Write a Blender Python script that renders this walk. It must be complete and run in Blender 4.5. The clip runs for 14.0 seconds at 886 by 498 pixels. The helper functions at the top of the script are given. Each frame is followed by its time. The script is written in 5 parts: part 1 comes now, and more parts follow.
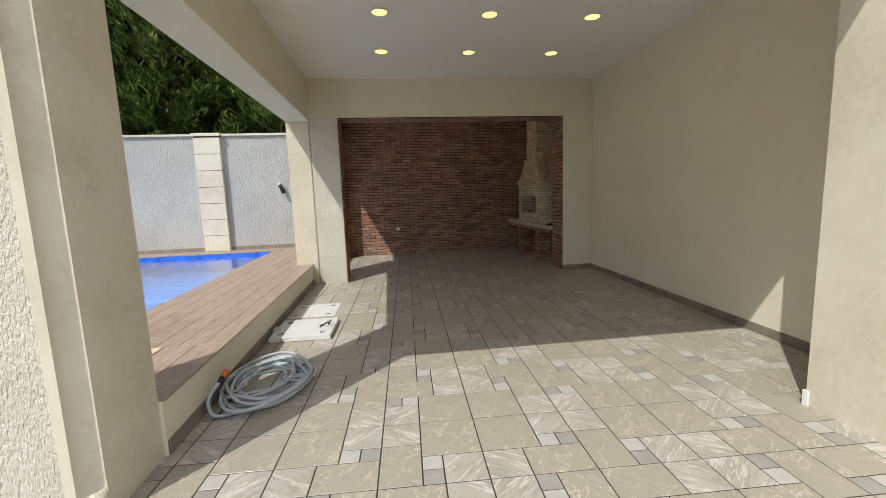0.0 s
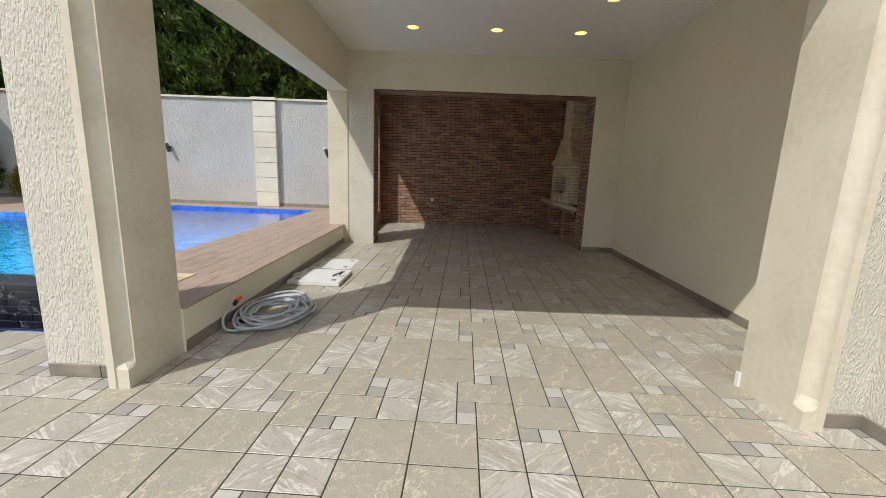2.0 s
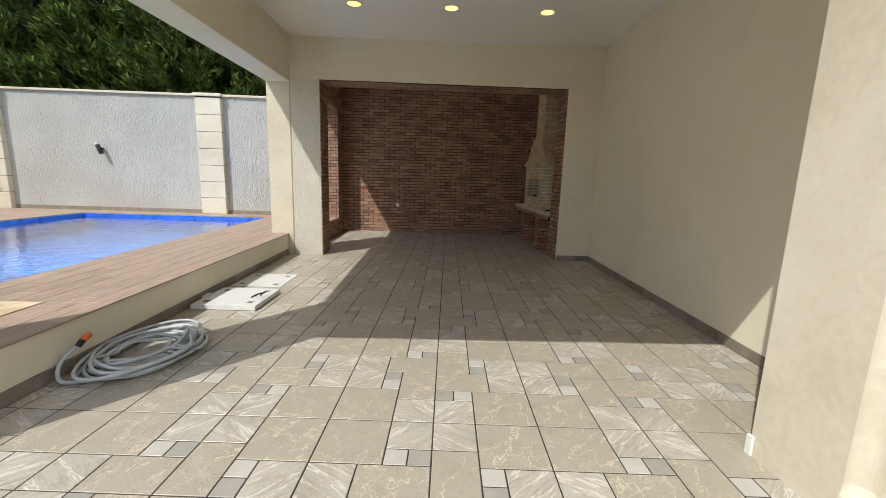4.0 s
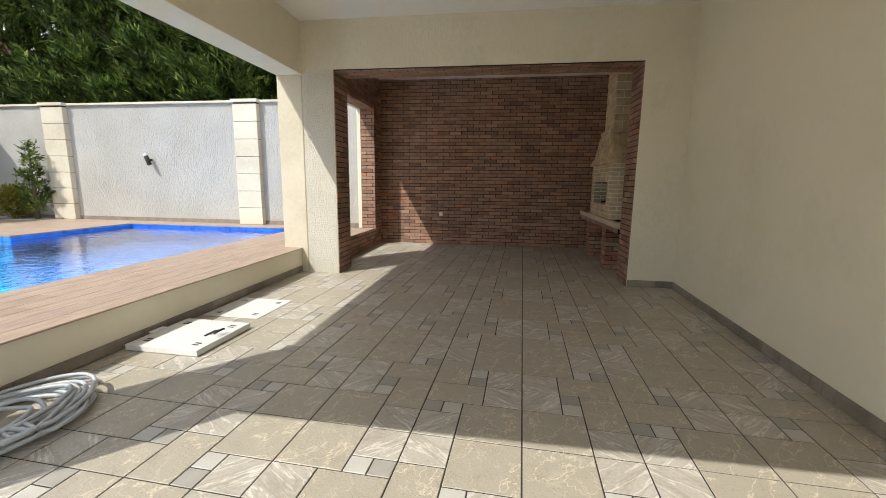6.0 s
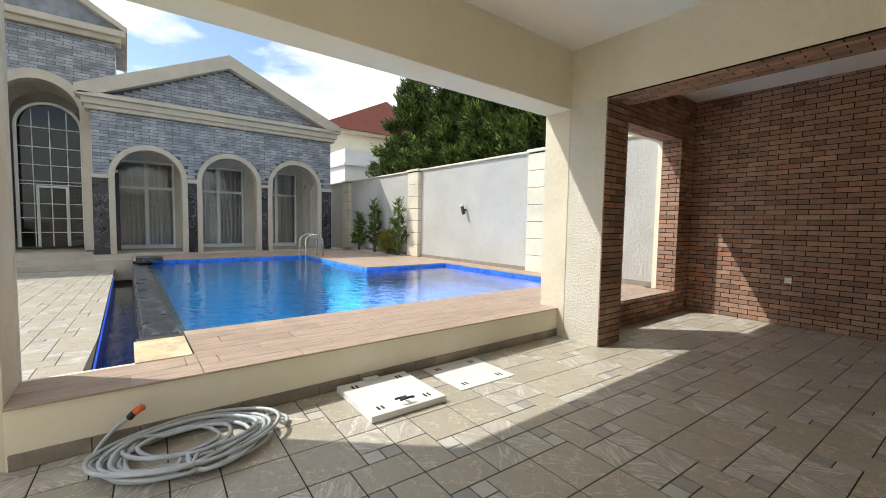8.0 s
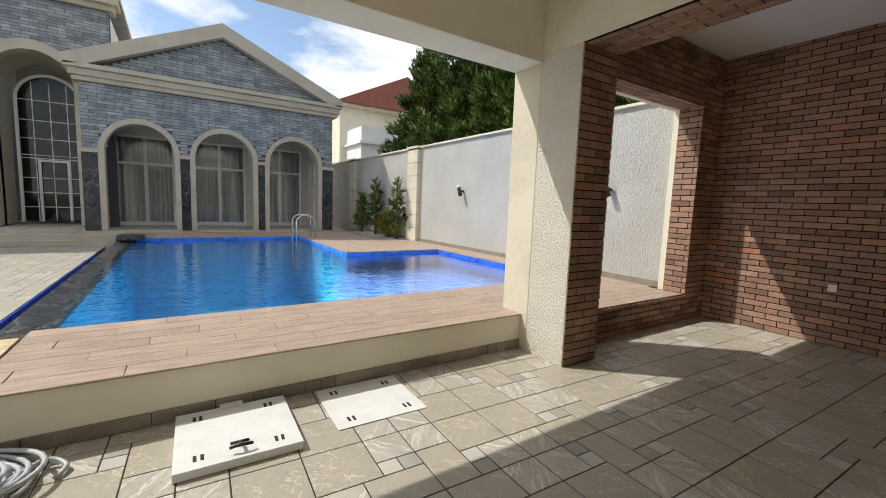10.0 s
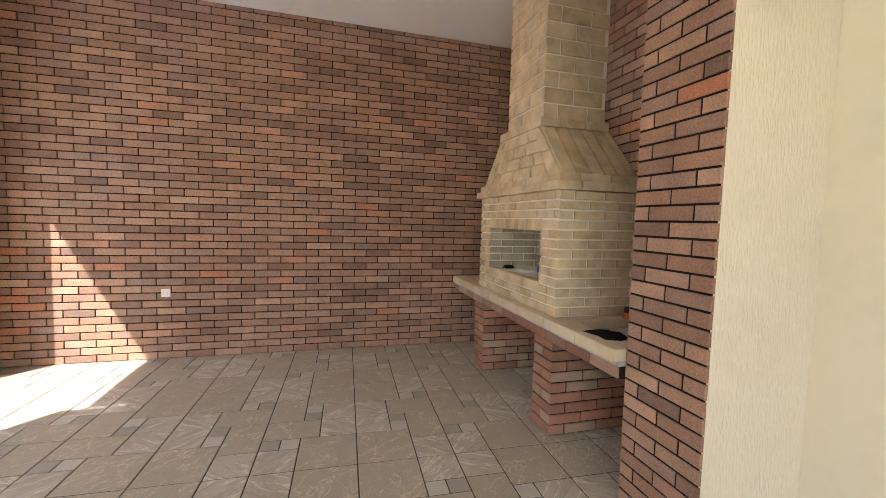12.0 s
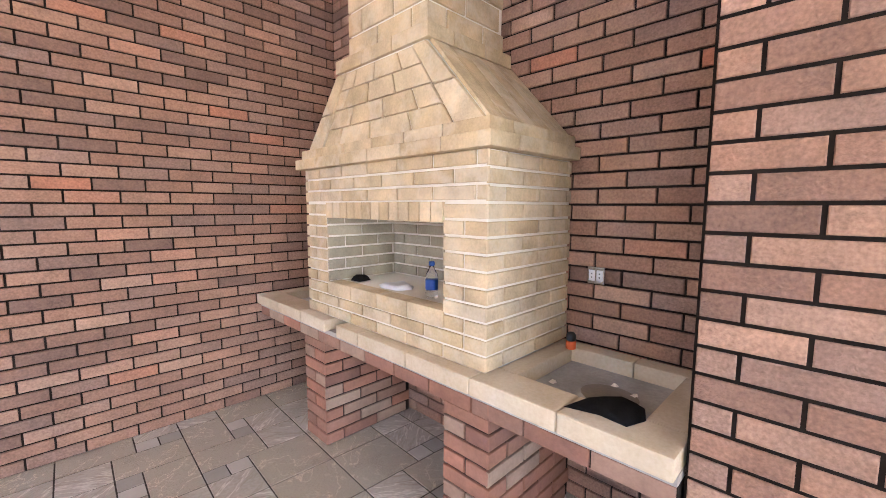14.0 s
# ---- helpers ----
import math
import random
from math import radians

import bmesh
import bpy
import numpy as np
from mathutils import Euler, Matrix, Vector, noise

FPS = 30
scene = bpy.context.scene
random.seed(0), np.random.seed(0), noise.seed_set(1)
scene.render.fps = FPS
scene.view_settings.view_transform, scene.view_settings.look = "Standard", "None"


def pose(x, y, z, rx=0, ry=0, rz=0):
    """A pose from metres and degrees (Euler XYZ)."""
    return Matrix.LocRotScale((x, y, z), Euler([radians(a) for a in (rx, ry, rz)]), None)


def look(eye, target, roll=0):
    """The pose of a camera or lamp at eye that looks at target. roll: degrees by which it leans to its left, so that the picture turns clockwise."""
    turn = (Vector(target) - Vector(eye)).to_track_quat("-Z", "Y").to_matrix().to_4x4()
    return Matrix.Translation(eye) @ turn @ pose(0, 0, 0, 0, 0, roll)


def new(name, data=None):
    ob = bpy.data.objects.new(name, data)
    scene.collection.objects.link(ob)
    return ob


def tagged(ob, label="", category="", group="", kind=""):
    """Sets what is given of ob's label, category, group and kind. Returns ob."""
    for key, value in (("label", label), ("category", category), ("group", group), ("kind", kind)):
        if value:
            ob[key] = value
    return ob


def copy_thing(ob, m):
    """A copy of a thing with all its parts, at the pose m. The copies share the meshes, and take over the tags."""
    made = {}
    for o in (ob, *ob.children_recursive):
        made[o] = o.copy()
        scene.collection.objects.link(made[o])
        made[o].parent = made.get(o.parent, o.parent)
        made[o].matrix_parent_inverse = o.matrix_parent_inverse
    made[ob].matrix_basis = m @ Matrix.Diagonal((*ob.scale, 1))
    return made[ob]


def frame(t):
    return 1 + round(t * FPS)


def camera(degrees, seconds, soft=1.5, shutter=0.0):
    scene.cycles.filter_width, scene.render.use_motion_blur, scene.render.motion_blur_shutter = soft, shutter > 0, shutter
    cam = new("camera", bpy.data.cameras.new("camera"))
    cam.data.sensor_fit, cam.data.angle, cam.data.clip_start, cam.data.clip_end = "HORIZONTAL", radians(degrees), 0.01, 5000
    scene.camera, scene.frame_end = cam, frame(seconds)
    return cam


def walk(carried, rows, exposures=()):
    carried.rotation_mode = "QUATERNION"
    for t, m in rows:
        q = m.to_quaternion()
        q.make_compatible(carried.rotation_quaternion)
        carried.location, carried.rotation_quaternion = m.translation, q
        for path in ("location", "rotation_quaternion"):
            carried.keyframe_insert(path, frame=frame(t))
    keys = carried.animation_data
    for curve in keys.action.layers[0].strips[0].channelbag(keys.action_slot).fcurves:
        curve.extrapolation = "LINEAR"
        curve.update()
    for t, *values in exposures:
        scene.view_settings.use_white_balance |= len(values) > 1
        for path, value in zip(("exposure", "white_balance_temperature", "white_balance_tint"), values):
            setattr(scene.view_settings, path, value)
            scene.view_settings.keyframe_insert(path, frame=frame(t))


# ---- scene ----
cam = camera(94.9, 14.0, soft=0.5)
PATH = [
    (0, (-0.129, -0.11, 1.535), (0.125, 1.856, 1.272), -2.0),
    (0.5, (0.005, -0.306, 1.524), (0.172, 1.665, 1.231), -1.1),
    (1, (0.096, -0.509, 1.497), (0.18, 1.459, 1.155), -0.1),
    (1.5, (0.225, -0.629, 1.499), (0.245, 1.336, 1.127), 0.9),
    (2, (0.463, -0.585, 1.49), (0.46, 1.378, 1.11), 2.1),
    (2.5, (0.62, -0.417, 1.484), (0.653, 1.549, 1.118), 2.9),
    (3, (0.704, -0.177, 1.465), (0.792, 1.791, 1.124), 2.6),
    (3.2, (0.746, -0.092, 1.456), (0.836, 1.878, 1.123), 2.2),
    (5.3, (1.313, 1.15, 1.369), (1.232, 3.112, 0.992), 1.2),
    (5.5, (1.386, 1.31, 1.383), (1.247, 3.273, 1.025), 0.9),
    (6, (1.501, 1.644, 1.376), (1.212, 3.597, 1.055), 0.7),
    (6.5, (1.571, 2.047, 1.403), (1.075, 3.963, 1.116), 0.8),
    (7, (1.675, 2.422, 1.412), (0.792, 4.203, 1.192), 0.4),
    (7.5, (1.712, 2.697, 1.429), (0.397, 4.198, 1.297), 0.1),
    (7.7, (1.706, 2.814, 1.435), (0.239, 4.17, 1.33), 0.2),
    (9.8, (1.529, 4.24, 1.486), (-0.209, 5.208, 1.285), 1.6),
    (10, (1.521, 4.412, 1.486), (-0.144, 5.499, 1.268), 2.1),
    (10.5, (1.578, 4.788, 1.518), (0.301, 6.314, 1.313), 3.1),
    (11, (1.585, 5.276, 1.509), (0.963, 7.168, 1.331), 3.1),
    (11.5, (1.628, 5.704, 1.485), (1.666, 7.698, 1.323), 2.5),
    (12, (1.66, 6.107, 1.483), (2.206, 8.026, 1.346), 1.6),
    (12.5, (1.67, 6.503, 1.498), (2.577, 8.281, 1.372), 0.3),
    (13, (1.744, 6.845, 1.5), (2.875, 8.488, 1.361), -0.5),
    (13.5, (1.885, 7.201, 1.54), (3.172, 8.723, 1.376), -0.5),
    (14, (1.96, 7.607, 1.5), (3.369, 9.011, 1.291), 0.2),
]
EXPOSURES = [(0.0, -0.04, 6400, 9), (2.0, -0.12, 6400, 9), (5.5, 0.34, 6550, 9), (7.5, 0.48, 6550, 8), (10.0, 0.15, 6600, 9), (11.0, 0.95, 7000, 11), (11.5, 1.62, 7050, 12),
             (12.0, 2.10, 6650, 13), (12.5, 2.45, 6300, 14), (13.0, 2.69, 6150, 16), (13.5, 2.94, 5900, 19), (14.0, 3.18, 5800, 20)]
walk(cam, [(t, look(eye, target, roll)) for t, eye, target, roll in PATH], EXPOSURES)

# ---- world, sun ----
SUN_WAY = Vector((0.55, 0.63, -1.0)).normalized()
world = bpy.data.worlds.new("sky")
scene.world = world
world.use_nodes = True
wn, wl = world.node_tree.nodes, world.node_tree.links
wn.clear()
w_out, w_bg, w_sky = wn.new("ShaderNodeOutputWorld"), wn.new("ShaderNodeBackground"), wn.new("ShaderNodeTexSky")
w_sky.sky_type, w_sky.sun_disc = "NISHITA", False
w_sky.sun_elevation, w_sky.sun_rotation = radians(50), radians(221)
w_sky.air_density, w_sky.dust_density = 1.0, 0.6
w_bg.inputs["Strength"].default_value = 0.15
w_co, w_map, w_noise, w_ramp, w_mix = (wn.new("ShaderNodeTexCoord"), wn.new("ShaderNodeMapping"), wn.new("ShaderNodeTexNoise"),
                                       wn.new("ShaderNodeValToRGB"), wn.new("ShaderNodeMix"))
w_map.inputs["Scale"].default_value = (1.6, 1.6, 4.2)
w_map.inputs["Location"].default_value = (0.3, 0.1, 0.55)
w_noise.inputs["Scale"].default_value, w_noise.inputs["Detail"].default_value, w_noise.inputs["Roughness"].default_value = 1.7, 9.0, 0.56
w_ramp.color_ramp.elements[0].position, w_ramp.color_ramp.elements[1].position = 0.41, 0.55
w_mix.data_type = "RGBA"
wl.new(w_co.outputs["Generated"], w_map.inputs["Vector"])
wl.new(w_map.outputs["Vector"], w_noise.inputs["Vector"])
wl.new(w_noise.outputs["Fac"], w_ramp.inputs["Fac"])
wl.new(w_ramp.outputs["Color"], w_mix.inputs["Factor"])
wl.new(w_sky.outputs["Color"], w_mix.inputs["A"])
w_mix.inputs["B"].default_value = (6.9, 7.0, 7.2, 1)
wl.new(w_mix.outputs["Result"], w_bg.inputs["Color"])
wl.new(w_bg.outputs["Background"], w_out.inputs["Surface"])

sun_data = bpy.data.lights.new("sun", "SUN")
sun_data.energy, sun_data.angle, sun_data.color = 3.5, radians(0.53), (1.0, 0.965, 0.90)
sun = new("sun", sun_data)
sun.matrix_world = look((0, 0, 20), Vector((0, 0, 20)) + SUN_WAY)


# ---- materials ----
def material(name, colors, scale=3.0, rough=0.7, bump=0.0, bump_scale=40.0, stretch=(1, 1, 1), metal=0.0, vary="", fine=0.25,
             stops=None, detail=6.0, spec=0.5, bump_stretch=None, bump_distance=0.01, spread=(0.64, 1.28)):
    """Noise at two scales through a ramp of colours, with relief. vary: 'piece' gives every piece its own colour from the ramp."""
    m = bpy.data.materials.new(name)
    m.use_nodes = True
    n, l = m.node_tree.nodes, m.node_tree.links
    b = n["Principled BSDF"]
    geo = n.new("ShaderNodeNewGeometry")

    def noise_at(s, st, det):
        mp, tx = n.new("ShaderNodeMapping"), n.new("ShaderNodeTexNoise")
        mp.inputs["Scale"].default_value = st
        tx.inputs["Scale"].default_value, tx.inputs["Detail"].default_value = s, det
        l.new(geo.outputs["Position"], mp.inputs["Vector"])
        l.new(mp.outputs["Vector"], tx.inputs["Vector"])
        return tx.outputs["Fac"]

    def mathed(op, a, c):
        k = n.new("ShaderNodeMath")
        k.operation = op
        for i, v in enumerate((a, c)):
            if isinstance(v, (int, float)):
                k.inputs[i].default_value = v
            else:
                l.new(v, k.inputs[i])
        return k.outputs[0]

    big = noise_at(scale, stretch, detail)
    small = noise_at(scale * 14, stretch, 4.0)
    fac = mathed("ADD", mathed("MULTIPLY", big, 1 - fine), mathed("MULTIPLY", small, fine))
    ramp = n.new("ShaderNodeValToRGB")
    el = ramp.color_ramp.elements
    while len(el) < len(colors):
        el.new(0.5)
    lo, hi = (0.0, 1.0) if vary else (0.32, 0.68)
    for i, c in enumerate(colors):
        el[i].position = stops[i] if stops else lo + (hi - lo) * i / max(1, len(colors) - 1)
        el[i].color = (*c, 1)
    if vary:
        info = n.new("ShaderNodeObjectInfo")
        r = mathed("FRACT", mathed("ADD", info.outputs["Random"], geo.outputs["Random Per Island"]), 0)
        l.new(r, ramp.inputs["Fac"])
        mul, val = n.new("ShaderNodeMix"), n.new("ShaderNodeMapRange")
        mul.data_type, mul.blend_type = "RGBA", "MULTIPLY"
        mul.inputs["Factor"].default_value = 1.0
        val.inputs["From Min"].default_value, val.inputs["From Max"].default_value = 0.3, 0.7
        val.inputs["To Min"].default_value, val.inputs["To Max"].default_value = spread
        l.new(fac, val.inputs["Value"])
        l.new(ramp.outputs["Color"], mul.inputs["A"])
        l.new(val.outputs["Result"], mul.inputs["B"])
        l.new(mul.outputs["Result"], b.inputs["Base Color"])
    else:
        l.new(fac, ramp.inputs["Fac"])
        l.new(ramp.outputs["Color"], b.inputs["Base Color"])
    b.inputs["Metallic"].default_value = metal
    b.inputs["Specular IOR Level"].default_value = spec
    rr = n.new("ShaderNodeMapRange")
    rr.inputs["To Min"].default_value, rr.inputs["To Max"].default_value = max(0.02, rough - 0.12), min(1, rough + 0.12)
    l.new(big, rr.inputs["Value"])
    l.new(rr.outputs["Result"], b.inputs["Roughness"])
    if bump:
        bp = n.new("ShaderNodeBump")
        bp.inputs["Strength"].default_value, bp.inputs["Distance"].default_value = bump, bump_distance
        l.new(noise_at(bump_scale, bump_stretch or stretch, 5.0), bp.inputs["Height"])
        l.new(bp.outputs["Normal"], b.inputs["Normal"])
    return m


def glowing(name, color, strength):
    m = bpy.data.materials.new(name)
    m.use_nodes = True
    b = m.node_tree.nodes["Principled BSDF"]
    b.inputs["Base Color"].default_value = (*color, 1)
    b.inputs["Emission Color"].default_value, b.inputs["Emission Strength"].default_value = (*color, 1), strength
    return m


def clear(name, color, rough=0.0, ior=1.45):
    m = bpy.data.materials.new(name)
    m.use_nodes = True
    b = m.node_tree.nodes["Principled BSDF"]
    b.inputs["Base Color"].default_value = (*color, 1)
    b.inputs["Roughness"].default_value, b.inputs["IOR"].default_value, b.inputs["Transmission Weight"].default_value = rough, ior, 1.0
    return m


def veined(m, color, scale, amount, width=0.03, stretch=(1, 1, 1), angle=0.6):
    """Lays thin pale veins over a material's base colour."""
    n, l = m.node_tree.nodes, m.node_tree.links
    b = n["Principled BSDF"]
    old = b.inputs["Base Color"].links[0].from_socket
    geo, mp, tx, info = n.new("ShaderNodeNewGeometry"), n.new("ShaderNodeMapping"), n.new("ShaderNodeTexNoise"), n.new("ShaderNodeObjectInfo")
    mp.vector_type = "TEXTURE"
    mp.inputs["Scale"].default_value = [1 / k for k in stretch]
    mp.inputs["Rotation"].default_value = (0, 0, angle)
    tx.noise_dimensions = "4D"
    tx.inputs["Scale"].default_value, tx.inputs["Detail"].default_value, tx.inputs["Roughness"].default_value = scale, 5.0, 0.6
    add = n.new("ShaderNodeMath")
    add.operation = "MULTIPLY_ADD"
    add.inputs[1].default_value, add.inputs[2].default_value = 7.0, 0.0
    l.new(info.outputs["Random"], add.inputs[0])
    add2 = n.new("ShaderNodeMath")
    add2.operation = "MULTIPLY_ADD"
    add2.inputs[1].default_value = 9.0
    l.new(geo.outputs["Random Per Island"], add2.inputs[0])
    l.new(add.outputs[0], add2.inputs[2])
    l.new(add2.outputs[0], tx.inputs["W"])
    ramp, mix = n.new("ShaderNodeValToRGB"), n.new("ShaderNodeMix")
    el = ramp.color_ramp.elements
    el[0].position, el[0].color = 0.5 - width, (0, 0, 0, 1)
    el[1].position, el[1].color = 0.5 + width, (0, 0, 0, 1)
    mid = el.new(0.5)
    mid.color = (amount, amount, amount, 1)
    mix.data_type = "RGBA"
    mix.inputs["B"].default_value = (*color, 1)
    l.new(geo.outputs["Position"], mp.inputs["Vector"])
    l.new(mp.outputs["Vector"], tx.inputs["Vector"])
    l.new(tx.outputs["Fac"], ramp.inputs["Fac"])
    l.new(ramp.outputs["Color"], mix.inputs["Factor"])
    l.new(old, mix.inputs["A"])
    l.new(mix.outputs["Result"], b.inputs["Base Color"])
    return m


CREAM = material("smooth_cream_plaster", [(0.735, 0.675, 0.515), (0.805, 0.75, 0.595), (0.775, 0.715, 0.555)], 0.9, 0.8, 0.12, 30, fine=0.2)
TRIM = material("cream_stone_trim", [(0.56, 0.50, 0.38), (0.67, 0.61, 0.485), (0.72, 0.665, 0.55)], 1.6, 0.75, 0.15, 60)
ROUGH = material("bark_stucco_cream", [(0.70, 0.655, 0.55), (0.80, 0.76, 0.66)], 2.0, 0.9, 1.0, 48, bump_stretch=(1.9, 1.9, 0.75), bump_distance=0.03)
FENCE = material("bark_stucco_white", [(0.48, 0.467, 0.43), (0.57, 0.557, 0.52)], 1.3, 0.9, 1.0, 40, bump_stretch=(2.0, 2.0, 0.45), bump_distance=0.03)
WHITE = material("white_ceiling_paint", [(0.84, 0.83, 0.81), (0.88, 0.87, 0.85)], 0.8, 0.35, 0.03, 20)
COMBED = material("combed_cream_plaster", [(0.67, 0.62, 0.49), (0.75, 0.70, 0.57), (0.72, 0.665, 0.53)], 0.9, 0.85, 0.6, 40, bump_stretch=(2.2, 2.2, 0.5), bump_distance=0.012)
GROUT = material("dark_joint", [(0.03, 0.026, 0.022), (0.055, 0.048, 0.04)], 6, 0.95)
MORTAR = material("dark_mortar", [(0.012, 0.009, 0.008), (0.022, 0.017, 0.014)], 8, 0.95, spec=0.15)
PALE_MORTAR = material("pale_mortar", [(0.80, 0.75, 0.64), (0.87, 0.83, 0.74)], 8, 0.95)
BRICK = material("brown_clinker_brick", [(0.20, 0.122, 0.092), (0.29, 0.165, 0.115), (0.35, 0.20, 0.135), (0.40, 0.243, 0.166), (0.26, 0.165, 0.128), (0.45, 0.285, 0.20), (0.43, 0.175, 0.10)],
                 7, 0.8, 0.8, 150, vary="piece", fine=0.6, bump_distance=0.005, spread=(0.62, 1.32), stops=[0, 0.18, 0.4, 0.62, 0.78, 0.93, 0.998])
CREAM_BRICK = veined(material("cream_fire_brick", [(0.52, 0.39, 0.22), (0.585, 0.46, 0.275), (0.63, 0.51, 0.33), (0.55, 0.425, 0.245)],
                              6, 0.85, 0.5, 60, vary="piece", bump_distance=0.006), (0.74, 0.67, 0.53), 2.6, 0.35, 0.06)
BLOCK = material("pale_cream_stone_block", [(0.54, 0.44, 0.29), (0.62, 0.525, 0.375), (0.70, 0.62, 0.48)], 5, 0.8, 0.4, 50, fine=0.35, bump_distance=0.005)
RED_BRICK = material("red_brown_brick", [(0.24, 0.125, 0.09), (0.34, 0.165, 0.112), (0.42, 0.20, 0.13), (0.30, 0.165, 0.117), (0.45, 0.33, 0.24)],
                     4, 0.8, 0.35, 90, vary="piece", bump_distance=0.004)
SOOT = material("smoked_fire_brick", [(0.34, 0.30, 0.21), (0.44, 0.39, 0.28), (0.38, 0.34, 0.25)], 5, 0.9, 0.3, 60, vary="piece", bump_distance=0.004)
TILE_TAN = veined(veined(material("tan_paving", [(0.255, 0.226, 0.174), (0.42, 0.38, 0.304), (0.335, 0.306, 0.252)], 9, 0.40, 0.5, 70, fine=0.68, bump_distance=0.004),
                         (0.74, 0.65, 0.49), 2.0, 0.75, 0.007, (1, 2.0, 1), 0.9), (0.68, 0.60, 0.46), 3.0, 0.5, 0.007, (1, 2.0, 1), 2.3)
PALE_TONES = [(0.345, 0.315, 0.26), (0.45, 0.415, 0.355), (0.52, 0.485, 0.425)]
TILE_PALE = veined(veined(material("pale_streaked_paving", PALE_TONES, 4, 0.40, 0.3, 60, fine=0.45, bump_distance=0.003),
                          (0.75, 0.71, 0.64), 2.0, 0.75, 0.022, (0.8, 4.5, 1), 0.75), (0.30, 0.26, 0.20), 2.2, 0.55, 0.03, (0.7, 4.5, 1), 0.70)
TILE_PALE_TURNED = veined(veined(material("pale_streaked_paving_turned", PALE_TONES, 4, 0.40, 0.3, 60, fine=0.45, bump_distance=0.003),
                                 (0.75, 0.71, 0.64), 2.0, 0.75, 0.022, (0.8, 4.5, 1), -0.6), (0.30, 0.26, 0.20), 2.2, 0.55, 0.03, (0.7, 4.5, 1), -0.65)
TILE_GREY = material("grey_paving", [(0.30, 0.285, 0.25), (0.38, 0.36, 0.32)], 8, 0.45, 0.25, 60, bump_distance=0.003)
TILE_SILVER = material("silver_paving", [(0.45, 0.43, 0.385), (0.54, 0.52, 0.475)], 8, 0.45, 0.25, 60, bump_distance=0.003)
SKIRT = material("grey_brown_skirting", [(0.22, 0.19, 0.155), (0.29, 0.25, 0.20)], 5, 0.5, 0.2, 60, vary="piece", bump_distance=0.003)
PLANK = material("wood_look_plank", [(0.36, 0.265, 0.20), (0.43, 0.32, 0.245), (0.40, 0.30, 0.235)], 5, 0.5, 0.3, 30, stretch=(8, 0.8, 1), vary="piece", bump_distance=0.003)
PLANK_X = material("wood_look_plank_across", [(0.36, 0.265, 0.20), (0.43, 0.32, 0.245), (0.40, 0.30, 0.235)], 5, 0.5, 0.3, 30, stretch=(0.8, 8, 1), vary="piece", bump_distance=0.003)
BLACK_STONE = veined(material("black_marble", [(0.012, 0.014, 0.018), (0.03, 0.033, 0.04)], 4, 0.3, 0.2, 30, vary="piece"), (0.35, 0.36, 0.38), 2.5, 0.5, 0.012)
GREY_BRICK = material("blue_grey_facade_brick", [(0.20, 0.22, 0.245), (0.27, 0.29, 0.32), (0.36, 0.38, 0.40), (0.23, 0.25, 0.28)], 4, 0.8, 0.2, 60, vary="piece")
GREY_MORTAR = material("grey_mortar", [(0.07, 0.072, 0.078), (0.10, 0.103, 0.11)], 8, 0.95)
STONE = material("beige_limestone", [(0.42, 0.375, 0.30), (0.52, 0.47, 0.385)], 2.5, 0.8, 0.15, 40)
PORCH = material("porch_plaster", [(0.50, 0.465, 0.40), (0.58, 0.545, 0.475)], 2, 0.85)
WHITE_WALL = material("white_render", [(0.76, 0.76, 0.75), (0.82, 0.82, 0.81)], 1.5, 0.85, 0.2, 50)
POOL_BLUE = material("blue_pool_mosaic", [(0.03, 0.50, 0.84), (0.06, 0.60, 0.92)], 10, 0.35, fine=0.7)
POOL_DEEP = material("deep_blue_mosaic", [(0.008, 0.045, 0.42), (0.018, 0.09, 0.60)], 10, 0.3, fine=0.7)
POOL_SHALLOW = material("pale_blue_mosaic", [(0.14, 0.30, 0.78), (0.20, 0.38, 0.84)], 10, 0.35, fine=0.7)
POOL_BAND = material("cobalt_mosaic", [(0.01, 0.08, 0.52), (0.02, 0.17, 0.72), (0.05, 0.26, 0.8)], 8, 0.3, vary="piece")
METAL = material("brushed_steel", [(0.55, 0.56, 0.57), (0.65, 0.66, 0.67)], 8, 0.22, metal=1.0)
DARK_METAL = material("dark_bronze_metal", [(0.03, 0.025, 0.022), (0.05, 0.045, 0.04)], 10, 0.45, metal=0.4)
LID = material("white_cover_plastic", [(0.66, 0.66, 0.64), (0.76, 0.76, 0.74)], 6, 0.5, 0.5, 28, bump_distance=0.006)
HOSE = material("grey_blue_hose", [(0.40, 0.43, 0.46), (0.52, 0.55, 0.57)], 12, 0.4)
PLASTIC_WHITE = material("white_plastic", [(0.74, 0.74, 0.73), (0.80, 0.80, 0.79)], 5, 0.35)
ORANGE = material("orange_plastic", [(0.62, 0.10, 0.02), (0.72, 0.14, 0.03)], 9, 0.4)
BLACK_RUBBER = material("black_rubber", [(0.012, 0.012, 0.012), (0.025, 0.025, 0.025)], 9, 0.6)
BLACK_CLOTH = material("black_cloth", [(0.006, 0.006, 0.007), (0.014, 0.014, 0.015)], 20, 0.95, 0.5, 120, spec=0.08)
CONCRETE = material("rough_cement", [(0.30, 0.285, 0.26), (0.40, 0.385, 0.36), (0.55, 0.53, 0.49)], 5, 0.9, 0.5, 35)
